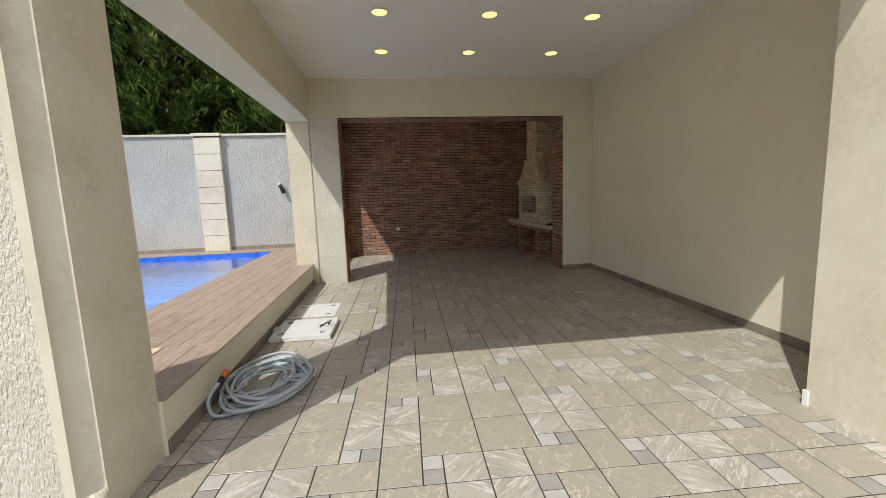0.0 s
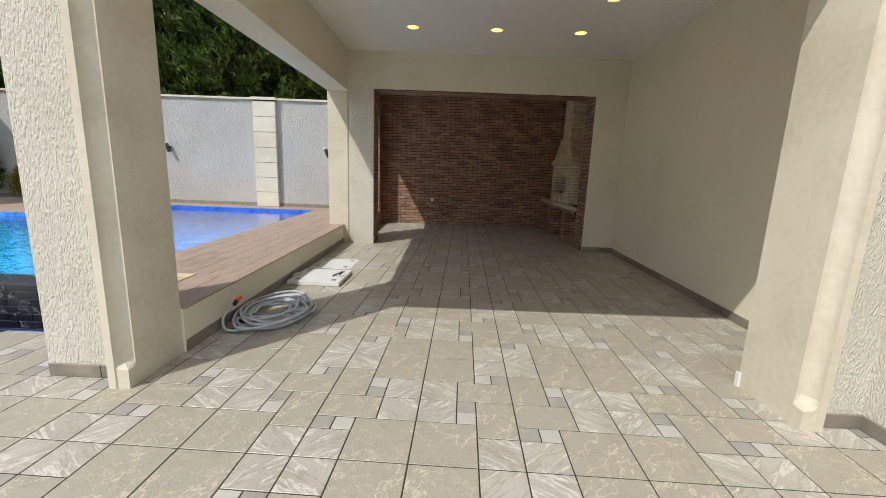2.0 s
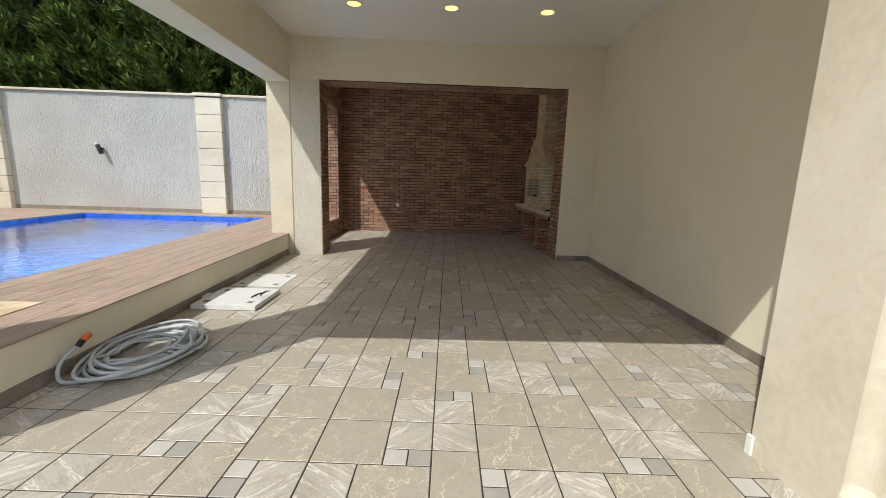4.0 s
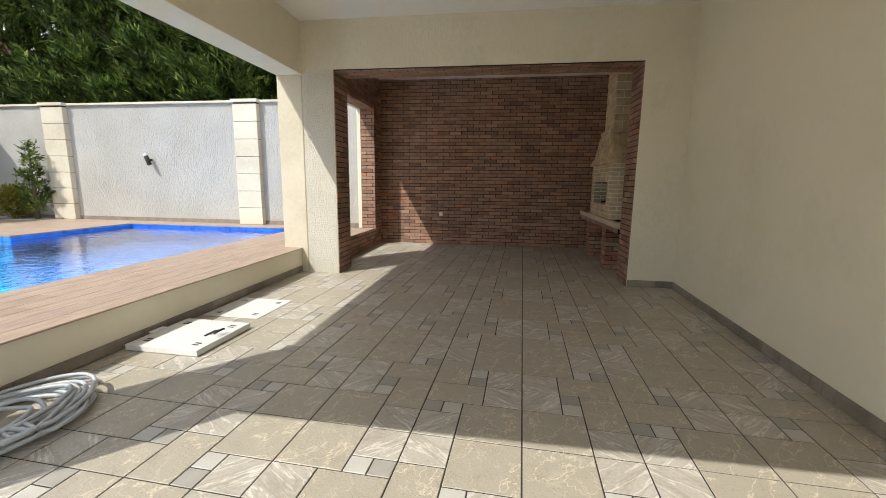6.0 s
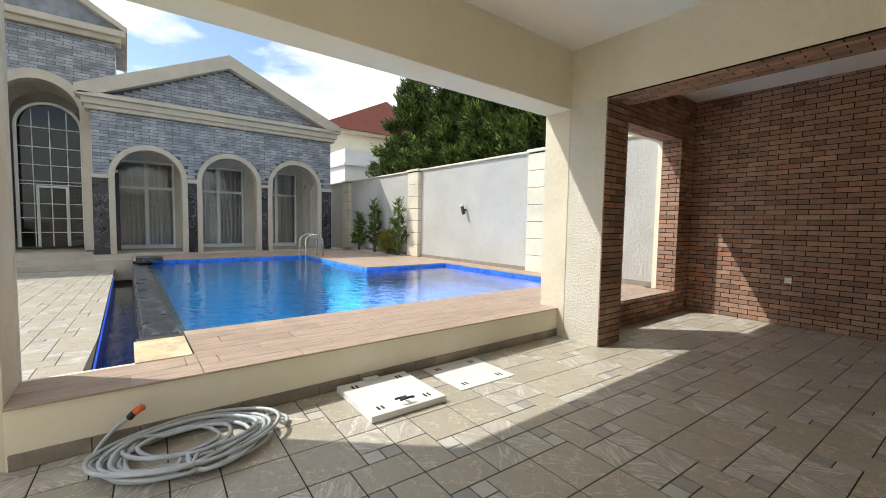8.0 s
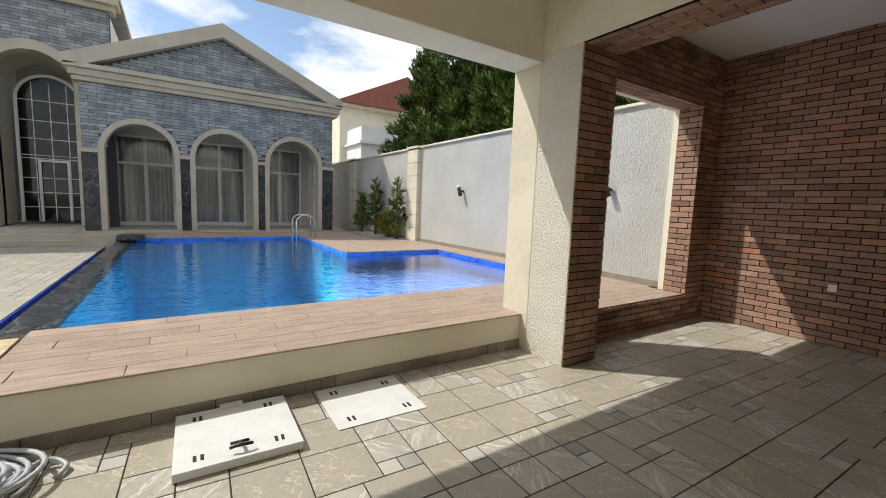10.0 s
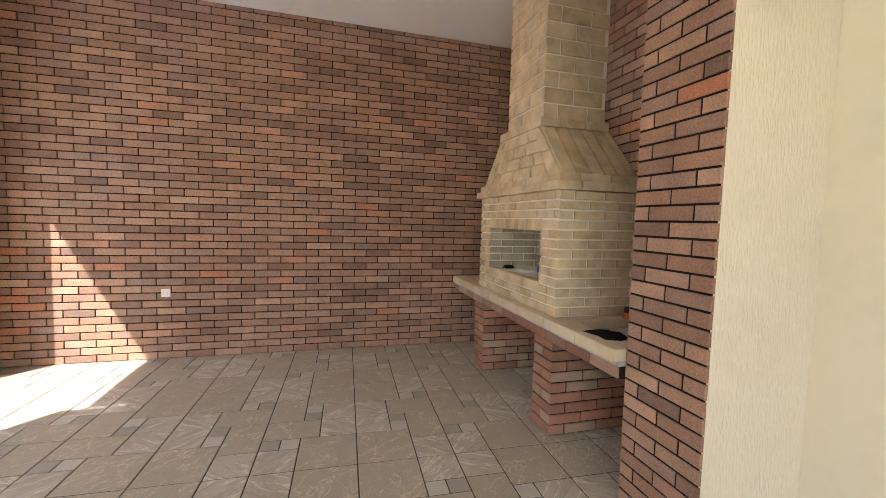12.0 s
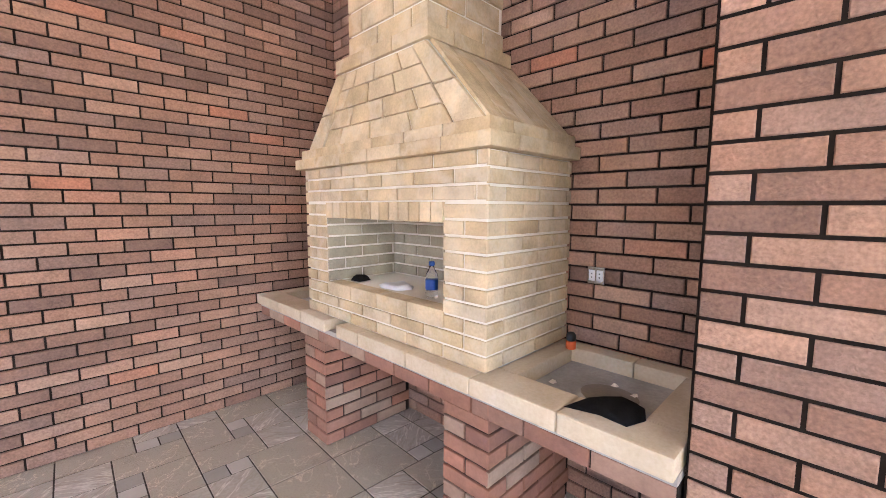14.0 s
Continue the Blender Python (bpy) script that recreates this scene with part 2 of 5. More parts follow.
# The wide spread paints sunlit and shaded clumps into the green of the needles.
LEAF = material("conifer_green_lit_and_shaded", [(0.022, 0.045, 0.013), (0.075, 0.125, 0.03), (0.21, 0.27, 0.06), (0.045, 0.085, 0.024)], 1.5, 0.7, vary="piece", spec=0.25, spread=(0.05, 2.0))
LEAF_GOLD = material("golden_green_leaf", [(0.22, 0.20, 0.03), (0.34, 0.29, 0.04), (0.15, 0.16, 0.03)], 3, 0.7, vary="piece", spec=0.25)
BARK = material("grey_brown_bark", [(0.09, 0.065, 0.045), (0.15, 0.11, 0.08)], 8, 0.9, 0.6, 30, stretch=(3, 3, 0.6))
GRASS = material("lawn_green", [(0.05, 0.10, 0.02), (0.09, 0.15, 0.035)], 5, 0.9, 0.6, 60)
PEBBLE = material("white_pebble", [(0.55, 0.54, 0.51), (0.75, 0.74, 0.71)], 20, 0.7, vary="piece")
ROOF_RED = material("red_roof_sheet", [(0.24, 0.075, 0.05), (0.32, 0.10, 0.065)], 4, 0.6)
EARTH = material("dry_ground", [(0.20, 0.17, 0.13), (0.28, 0.24, 0.19)], 0.6, 0.95, 0.3, 12)
GLASS = clear("window_glass", (0.92, 0.95, 0.95))
DARK_GLASS = clear("tinted_glass", (0.07, 0.09, 0.09))
CURTAIN = material("pale_curtain", [(0.64, 0.62, 0.58), (0.74, 0.72, 0.68)], 6, 0.9, 0.5, 10, stretch=(6, 6, 0.3))
FRAME_WHITE = material("white_window_frame", [(0.74, 0.74, 0.72), (0.80, 0.80, 0.78)], 4, 0.4)
WARM_GLOW = glowing("warm_downlight", (1.0, 0.52, 0.11), 4.0)
WATER = clear("pool_water", (0.86, 0.96, 1.0), 0.0, 1.33)
wt_n, wt_l = WATER.node_tree.nodes, WATER.node_tree.links
wt_tx, wt_bp, wt_geo = wt_n.new("ShaderNodeTexNoise"), wt_n.new("ShaderNodeBump"), wt_n.new("ShaderNodeNewGeometry")
wt_tx.inputs["Scale"].default_value, wt_tx.inputs["Detail"].default_value = 5.0, 3.0
wt_bp.inputs["Strength"].default_value, wt_bp.inputs["Distance"].default_value = 0.42, 0.03
wt_l.new(wt_geo.outputs["Position"], wt_tx.inputs["Vector"])
wt_l.new(wt_tx.outputs["Fac"], wt_bp.inputs["Height"])
wt_l.new(wt_bp.outputs["Normal"], wt_n["Principled BSDF"].inputs["Normal"])


# ---- shape helpers ----
def box(bm, x0, x1, y0, y1, z0, z1):
    v = [bm.verts.new((x, y, z)) for z in (z0, z1) for x, y in ((x0, y0), (x1, y0), (x1, y1), (x0, y1))]
    for f in ((3, 2, 1, 0), (4, 5, 6, 7), (0, 1, 5, 4), (1, 2, 6, 5), (2, 3, 7, 6), (3, 0, 4, 7)):
        bm.faces.new([v[i] for i in f])
    return v


def boxes(*dims, bevel=0.0):
    bm = bmesh.new()
    for d in dims:
        box(bm, *d)
    if bevel:
        bmesh.ops.bevel(bm, geom=bm.edges[:], offset=bevel, segments=2, affect="EDGES", profile=0.6)
    return bm


def prism(points, lo, hi, axis="x"):
    """A closed outline pushed from lo to hi along an axis; points are the other two coordinates in order."""
    bm = bmesh.new()

    def at(p, d):
        return {"x": (d, p[0], p[1]), "y": (p[0], d, p[1]), "z": (p[0], p[1], d)}[axis]
    a = [bm.verts.new(at(p, lo)) for p in points]
    b = [bm.verts.new(at(p, hi)) for p in points]
    bm.faces.new(a)
    bm.faces.new(b[::-1])
    for i in range(len(points)):
        j = (i + 1) % len(points)
        bm.faces.new((a[i], b[i], b[j], a[j]))
    bmesh.ops.recalc_face_normals(bm, faces=bm.faces[:])
    return bm


def mesh_of(name, bm, mats):
    me = bpy.data.meshes.new(name)
    bm.to_mesh(me)
    bm.free()
    for m in (mats if isinstance(mats, (list, tuple)) else [mats]):
        me.materials.append(m)
    return me


def part(name, bm, mat, parent=None, label="", smooth=False):
    me = mesh_of(name, bm, mat)
    if smooth:
        me.polygons.foreach_set("use_smooth", [True] * len(me.polygons))
    ob = new(name, me)
    if parent is not None:
        ob.parent = parent
    if label:
        ob["label"] = label
    return ob


def structure(name, bm, mat, label, category):
    return tagged(part(name, bm, mat), label, category, kind="structure")


def thing(name, x, y, z, label, category, group="", turn=0.0):
    ob = new(name)
    ob.matrix_basis = pose(x, y, z, 0, 0, turn)
    return tagged(ob, label, category, group)


def slip(w, h, d, soft=0.003):
    """A brick or tile lying in its own plane: w along x, h along y, standing d proud along z, with softened edges and no back."""
    bm = bmesh.new()
    rings = []
    for inset, z in ((0, 0), (0, d - soft), (soft, d)):
        rings.append([bm.verts.new((x, y, z)) for x, y in ((inset, inset), (w - inset, inset), (w - inset, h - inset), (inset, h - inset))])
    for a, b in zip(rings, rings[1:]):
        for i in range(4):
            bm.faces.new((a[i], a[(i + 1) % 4], b[(i + 1) % 4], b[i]))
    bm.faces.new(rings[2])
    return bm


SLIPS = {}


def slip_mesh(name, w, h, d, mat):
    key = (name, round(w, 3), round(h, 3), round(d, 3), mat.name)
    if key not in SLIPS:
        SLIPS[key] = mesh_of(name, slip(w, h, d), mat)
    return SLIPS[key]


def plane_pose(o, u, v):
    """The pose of a plane with its corner at o, its width along u and its height along v."""
    u, v = Vector(u), Vector(v)
    n = u.cross(v)
    return Matrix(((u.x, v.x, n.x, o[0]), (u.y, v.y, n.y, o[1]), (u.z, v.z, n.z, o[2]), (0, 0, 0, 1)))


def courses(parent, o, u, v, width, height, mat, name="brick", length=0.2495, course=0.0755, joint=0.0105, proud=0.012, start=0.0,
            pick=None, skip=None, bond=0.5, limit=300):
    """Bricks in courses on a plane. Those for which pick(a, b) holds are parts of their own, the rest one joined part."""
    m = plane_pose(o, u, v)
    rng = random.Random(int(1000 * (abs(o[0]) + 7 * abs(o[1]) + width)))
    rest, made = bmesh.new(), 0
    rows = int(height / course + 0.95)
    for r in range(rows):
        b = r * course + joint / 2
        h = min(course - joint, height - b)
        a = -((start + (bond if r % 2 else 0)) % 1.0) * (length + joint)
        while a < width - 0.012:
            a0, a1 = max(a, 0), min(a + length, width)
            a += length + joint
            if a1 - a0 < 0.025 or h < 0.02 or (skip and skip((a0 + a1) / 2, b + h / 2)):
                continue
            d = proud + rng.uniform(-0.0015, 0.0015)
            place = m @ Matrix.Translation((a0, b, 0))
            if made < limit and (pick is None or pick((a0 + a1) / 2, b + h / 2)):
                ob = new(name, slip_mesh(name, a1 - a0, h, proud, mat))
                ob.parent = parent
                ob.matrix_basis = place @ pose(0, 0, rng.uniform(-0.0015, 0.0015))
                made += 1
            else:
                vs = [place @ Vector(p) for p in ((0, 0, 0), (a1 - a0, 0, 0), (a1 - a0, h, 0), (0, h, 0))]
                n = (m.to_3x3() @ Vector((0, 0, 1))) * d
                e = 0.003
                top = [place @ Vector((x, y, d)) for x, y in ((e, e), (a1 - a0 - e, e), (a1 - a0 - e, h - e), (e, h - e))]
                lo = [rest.verts.new(p) for p in vs]
                mid = [rest.verts.new(p + n * 0.8) for p in vs]
                hi = [rest.verts.new(p) for p in top]
                for s, t in ((lo, mid), (mid, hi)):
                    for i in range(4):
                        rest.faces.new((s[i], s[(i + 1) % 4], t[(i + 1) % 4], t[i]))
                rest.faces.new(hi)
    if len(rest.verts):
        tagged(part(name + "_field", rest, mat, parent), kind="stuff")
    else:
        rest.free()


def tube(points, radius, sides=10, closed=False):
    """A round bar along points."""
    bm = bmesh.new()
    pts = [Vector(p) for p in points]
    rings = []
    side = Vector((0, 0, 1))
    for i, p in enumerate(pts):
        a, b = pts[max(i - 1, 0)], pts[min(i + 1, len(pts) - 1)]
        t = (b - a).normalized()
        ref = side if abs(t.dot(side)) < 0.95 else Vector((1, 0, 0))
        s = t.cross(ref).normalized()
        w = s.cross(t)
        rings.append([bm.verts.new(p + radius * (math.cos(k) * s + math.sin(k) * w)) for k in [2 * math.pi * j / sides for j in range(sides)]])
    for a, b in zip(rings, rings[1:]):
        for j in range(sides):
            bm.faces.new((a[j], a[(j + 1) % sides], b[(j + 1) % sides], b[j]))
    bm.faces.new(rings[0][::-1])
    bm.faces.new(rings[-1])
    bmesh.ops.recalc_face_normals(bm, faces=bm.faces[:])
    return bm


def turned(profile, sides=24):
    """A turned body: (radius, z) pairs from the bottom up."""
    bm = bmesh.new()
    rings = [[bm.verts.new((r * math.cos(2 * math.pi * j / sides), r * math.sin(2 * math.pi * j / sides), z)) for j in range(sides)] for r, z in profile]
    for a, b in zip(rings, rings[1:]):
        for j in range(sides):
            bm.faces.new((a[j], a[(j + 1) % sides], b[(j + 1) % sides], b[j]))
    bm.faces.new(rings[0][::-1])
    bm.faces.new(rings[-1])
    return bm


# ---- plan ----
RIGHT, RIGHT_NEAR = 3.79, 3.55                     # terrace wall at its far and near ends
LEFT_IN, LEFT_OUT = -1.42, -1.82      # inner and outer face of the poolside beam
FACE, FACE_BACK, HEAD = 7.40, 7.87, 2.92           # wall of the wide opening
OPEN_L, OPEN_R = -0.935, 3.19
ROOM_L, ROOM_R, BACK, CEIL = -1.29, 3.84, 10.79, 3.59
BEAM = 2.88
DECK, WATER_Z, YARD_Y = 0.37, 0.29, 10.42

# ---- ground, floor ----
structure("ground", boxes((-400, 400, -400, 400, -2.6, -2.5)), EARTH, "dry open ground around the plots", "ground")
plot = structure("ground_plot", boxes((-2.06, 6.0, -14, 14, -2.5, -0.012), (-30, -2.06, -14, 2.69, -2.5, -0.012), (-30, -12.9, 2.72, 30, -2.5, -0.012),
                                      (-12.9, 6, 14, 30, -2.5, -0.012)), EARTH, "made ground under the paving", "ground")
floor = structure("floor", boxes((-1.56, RIGHT, -8, BACK, -0.012, -0.004), (-13.0, -1.56, -8, 2.70, -0.012, -0.004), (RIGHT, 6.0, -8, 2.4, -0.012, -0.004)),
                  GROUT, "stone-look paving in mixed squares with dark joints", "floor")

# ---- covered terrace ----
wall_right = structure("wall_right", prism([(RIGHT_NEAR, 2.2), (4.1, 2.2), (4.1, FACE_BACK), (RIGHT, FACE_BACK), (RIGHT, FACE)], 0, 3.7, "z"), CREAM, "smooth cream plastered terrace wall", "wall")
structure("ceiling", boxes((LEFT_IN, RIGHT, 2.27, FACE, CEIL, CEIL + 0.1)), WHITE, "white painted terrace ceiling with round downlights", "ceiling")
structure("ceiling_room", boxes((ROOM_L - 0.1, ROOM_R + 0.1, FACE_BACK, BACK, CEIL, CEIL + 0.1)), WHITE, "white painted ceiling of the brick room", "ceiling")
structure("roof", boxes((LEFT_OUT, 4.3, 1.87, 11.1, 3.70, 3.95)), STONE, "flat roof slab over the terrace", "roof")
structure("beam_left", boxes((LEFT_OUT, LEFT_IN, 2.42, FACE + 0.02, BEAM, 3.70), bevel=0.006), CREAM, "cream plastered beam on the pool side", "beam")
structure("beam_front", boxes((LEFT_OUT, 2.95, 1.87, 2.27, BEAM, 3.70)), CREAM, "cream plastered front beam", "beam")
structure("wall_opening", boxes((LEFT_IN, RIGHT, FACE, FACE_BACK, HEAD + 0.012, 3.70), (OPEN_R + 0.012, RIGHT, FACE, FACE_BACK, 0, HEAD + 0.012)), COMBED,
          "cream plastered wall over the wide opening", "wall")
structure("pier_rough", boxes((LEFT_IN, OPEN_L - 0.012, FACE, FACE_BACK, 0, HEAD + 0.012), bevel=0.004), ROUGH, "rough cream stucco strip beside the opening", "pillar")
structure("pier_smooth", prism([(LEFT_OUT, 7.42), (LEFT_IN - 0.03, 7.42), (LEFT_IN - 0.012, 7.438), (LEFT_IN - 0.012, 7.47), (LEFT_IN, 7.47), (LEFT_IN, FACE_BACK), (LEFT_OUT, FACE_BACK)], 0, BEAM, "z"),
          TRIM, "smooth cream stone pillar by the pool", "pillar")


def front_column(name, side, inner, y0, y1, label):
    """A facade column: smooth stone reveal, a hollow moulding at its front corner that stops short of the floor, and rough stucco beside it."""
    s = side
    col = structure(name, boxes((min(inner, inner + s * 0.40), max(inner, inner + s * 0.40), y0 + 0.20, y1, 0, BEAM if s < 0 else 3.7)), TRIM, label, "pillar")
    e = inner
    n = 8
    hollow = [(0.005 + 0.08 * math.sin(k), 0.02 + 0.075 * math.cos(k)) for k in [math.pi / 2 * q / n for q in range(n + 1)]]
    square = [(0.0, 0.02 + 0.075 * (1 - 2 * q / n)) if q <= n / 2 else (0.085 * (2 * q / n - 1), 0.02) for q in range(n + 1)]
    rest = [(0.085, 0.012), (0.135, 0.012), (0.135, 0.20), (0.0, 0.20)]

    def outline(f):
        ring = [(a[0] + (b[0] - a[0]) * f, a[1] + (b[1] - a[1]) * f) for a, b in zip(square, hollow)]
        return [(e + s * x, y0 + y) for x, y in ring + rest]
    bm = bmesh.new()
    rings = [[bm.verts.new((*p, z)) for p in outline(f)] for z, f in ((0.0, 0), (0.13, 0), (0.145, 0.35), (0.165, 0.75), (0.20, 1.0), (BEAM, 1.0))]
    for a, b in zip(rings, rings[1:]):
        for q in range(len(a)):
            bm.faces.new((a[q], a[(q + 1) % len(a)], b[(q + 1) % len(a)], b[q]))
    bm.faces.new(rings[0])
    bm.faces.new(rings[-1])
    bmesh.ops.recalc_face_normals(bm, faces=bm.faces[:])
    part("moulding", bm, TRIM, col, "hollow corner moulding ending above a square foot")
    return col


front_column("column_left", -1, -1.57, 1.84, 2.42, "smooth cream stone column with a hollow corner moulding")
front_column("column_right", 1, 2.68, 1.65, 2.21, "smooth cream stone column with a hollow corner moulding")
structure("facade_left", boxes((-2.22, -1.70, 1.99, 2.40, 0.09, 3.70)), ROUGH, "rough cream bark stucco on the facade pier", "wall")
structure("facade_right", boxes((2.81, 4.1, 1.72, 2.19, 0.09, 3.70)), ROUGH, "rough cream bark stucco on the facade wall", "wall")
structure("wall_return", boxes((3.10, 4.1, -1.0, 1.72, 0.09, 3.70)), ROUGH, "rough cream stucco on a return of the house wall", "wall")

# ---- brick room ----
wall_back = structure("wall_back", boxes((-1.60, 4.1, BACK + 0.012, 11.1, 0, 3.70)), MORTAR, "brown brick back wall with dark joints", "wall")
wall_east = structure("wall_east", boxes((ROOM_R + 0.012, 4.1, FACE_BACK, BACK + 0.012, 0, 3.70)), MORTAR, "brown brick side wall behind the barbecue", "wall")
wall_west = structure("wall_west", boxes((-1.60, ROOM_L - 0.012, 10.292, BACK + 0.012, 0, 3.70), (-1.60, ROOM_L - 0.012, FACE_BACK, 10.292, 2.912, 3.70),
                                         (-1.60, ROOM_L - 0.012, FACE_BACK, 10.292, 0, DECK - 0.02)), MORTAR, "brown brick wall with a wide opening to the pool deck", "wall")
jamb_right = structure("jamb_right", boxes((OPEN_R + 0.002, OPEN_R + 0.012, FACE + 0.010, FACE_BACK, 0, HEAD)), MORTAR, "brown brick lining of the wide opening", "wall")
jamb_left = structure("jamb_left", boxes((OPEN_L - 0.012, OPEN_L - 0.002, FACE + 0.010, FACE_BACK, 0, HEAD)), MORTAR, "brown brick lining of the wide opening", "wall")
head_lining = structure("head_lining", boxes((OPEN_L - 0.012, OPEN_R + 0.012, FACE + 0.004, FACE_BACK, HEAD + 0.002, HEAD + 0.012)), MORTAR, "brown brick soffit of the wide opening", "wall")
inner_face = structure("wall_inner", boxes((ROOM_L, OPEN_L - 0.012, FACE_BACK, FACE_BACK + 0.01, 0, 3.58), (OPEN_R + 0.012, ROOM_R, FACE_BACK, FACE_BACK + 0.01, 0, 3.58),
                                           (OPEN_L - 0.012, OPEN_R + 0.012, FACE_BACK, FACE_BACK + 0.01, HEAD, 3.58)), MORTAR, "brown brick inner face of the opening wall", "wall")
structure("outer_plaster", boxes((-1.68, -1.602, 10.292, YARD_Y, DECK, 3.70), (-1.68, -1.602, FACE_BACK, 10.292, 2.90, 3.70)), CREAM, "cream plastered outer edge of the side opening", "wall")

# ---- parapet and deck ----
parapet = structure("parapet", boxes((-2.1, -1.55, 2.42, 7.42, 0, DECK - 0.016)), CREAM, "low cream plastered parapet along the pool deck", "wall")
deck = structure("deck", boxes((-2.85, -2.1, 3.47, 7.42, -0.5, DECK - 0.014), (-2.85, -1.82, 7.42, YARD_Y, -0.5, DECK - 0.014), (-1.82, -1.60, FACE_BACK, YARD_Y, -0.5, DECK - 0.014), (-7.0, -2.85, 9.85, YARD_Y, -0.5, DECK - 0.014),
                                (-12.9, -7.0, 7.5, YARD_Y, -0.5, DECK - 0.014), (-12.9, -11.2, 3.1, 7.5, -0.5, DECK - 0.014), (-2.85, -2.1, 3.03, 3.47, -0.5, DECK - 0.014)),
                 GROUT, "wood-look plank tiles on the pool deck", "deck")

# ---- pool ----
pool = structure("pool", boxes((-11.2, -2.85, 3.46, 7.35, -1.62, -1.5), (-2.87, -2.85, 3.46, 7.3, -1.5, 0.16), (-11.2, -11.18, 3.46, 7.5, -1.5, 0.16),
                               (-11.18, -7.0, 7.48, 7.5, -1.5, 0.16), (-11.18, -2.87, 3.46, 3.48, -1.5, WATER_Z - 0.05)), POOL_BLUE, "deep swimming pool lined with bright blue mosaic", "pool")
structure("pool_shelf", boxes((-7.0, -2.85, 7.3, 9.85, -0.6, -0.12)), POOL_SHALLOW, "shallow sunning shelf lined with pale blue mosaic", "pool")
pool_band = structure("pool_band", boxes((-2.90, -2.852, 3.47, 9.85, 0.06, DECK - 0.016), (-11.2, -11.15, 3.5, 7.5, 0.06, DECK - 0.016), (-11.15, -7.0, 7.452, 7.5, 0.06, DECK - 0.016),
                                         (-7.0, -6.952, 7.452, 9.85, 0.06, DECK - 0.016), (-6.952, -2.90, 9.80, 9.848, 0.06, DECK - 0.016)), POOL_BAND, "cobalt blue mosaic band at the waterline", "pool")
pool_water = structure("water", boxes((-11.15, -2.90, 3.38, 7.3, WATER_Z - 0.004, WATER_Z), (-6.952, -2.90, 7.3, 9.80, WATER_Z - 0.004, WATER_Z), (-11.15, -6.952, 7.3, 7.452, WATER_Z - 0.004, WATER_Z)),
                       WATER, "clear still pool water", "water")
bpy.data.objects["water"].visible_shadow = False
ledge = structure("infinity_ledge", boxes((-11.2, -2.85, 3.10, 3.46, -0.9, WATER_Z - 0.012), bevel=0.01), BLACK_STONE, "black polished stone overflow ledge of the pool", "ledge")
trough = structure("overflow_trough", boxes((-11.2, -2.1, 2.70, 3.06, -0.9, -0.8), (-11.2, -2.1, 2.69, 2.72, -0.8, -0.004), (-2.14, -2.1, 2.72, 3.1, -0.8, 0.0)), POOL_DEEP,
                   "sunken overflow trough in dark blue mosaic", "pool")
trough_water = structure("water_trough", boxes((-11.2, -2.14, 2.72, 3.06, -0.304, -0.30)), WATER, "still water in the overflow trough", "water")
trough_water.visible_shadow = False

# ---- garden wall ----
garden_wall = structure("garden_wall", boxes((-30, -1.60, YARD_Y, 10.66, 0, 3.10)), FENCE, "white garden wall in combed bark stucco", "wall")
structure("wall_coping", boxes((-30, -1.62, YARD_Y - 0.05, 10.70, 3.10, 3.15), bevel=0.008), TRIM, "thin pale coping on the garden wall", "coping")


# ---- downlights ----
def downlight(x, y, first=[]):
    if first:
        return copy_thing(first[0], pose(x, y, CEIL))
    d = thing("ceiling_downlight", x, y, CEIL, "round warm downlight set into the white ceiling", "ceiling light", "round ceiling downlights")
    part("ring", turned([(0.098, -0.001), (0.105, -0.006), (0.102, -0.012), (0.088, -0.014), (0.086, -0.002)]), PLASTIC_WHITE, d, "white rim", True)
    part("diffuser", turned([(0.086, -0.010), (0.060, -0.013), (0.02, -0.014)]), WARM_GLOW, d, "glowing warm diffuser", True)
    first.append(d)
    return d


for dy in (3.5, 4.78, 6.03):
    for dx in (-0.12, 1.14, 2.40):
        downlight(dx, dy)
for dx in (0.08, 1.28, 2.49):
    downlight(dx, 9.67)


# ---- barbecue ----
barbecue = thing("barbecue_fireplace", 3.19, 9.33, 0.83, "cream brick barbecue hearth with a tapered hood and chimney", "barbecue")
BX, BZ, BBACK = 3.19, 0.83, ROOM_R
bq0, bq1, bo0, bo1, oz0, oz1, btop = 8.59, 10.06, 8.83, 9.81, 1.045, 1.43, 1.72
to_bq = Matrix.Translation((-3.19, -9.33, -0.83))


def bq_part(name, bm, mat, label="", parent=None):
    bmesh.ops.transform(bm, matrix=to_bq, verts=bm.verts[:])
    return part(name, bm, mat, parent or barbecue, label)


for dims in ((BX + 0.01, BBACK, bq0 + 0.01, bo0, BZ, btop), (BX + 0.01, BBACK, bo1, bq1 - 0.01, BZ, btop), (BX + 0.01, BBACK, bo0, bo1, BZ, oz0 - 0.004),
             (BX + 0.01, BBACK, bo0, bo1, oz1, btop), (3.70, BBACK, bo0, bo1, oz0 - 0.004, oz1)):
    bq_part("core", boxes(dims), PALE_MORTAR)


def bq_courses(o, u, v, w, h, mat=None, **kw):
    courses(barbecue, (o[0] - 3.19, o[1] - 9.33, o[2] - 0.83), u, v, w, h, mat or CREAM_BRICK, proud=0.012, **kw)


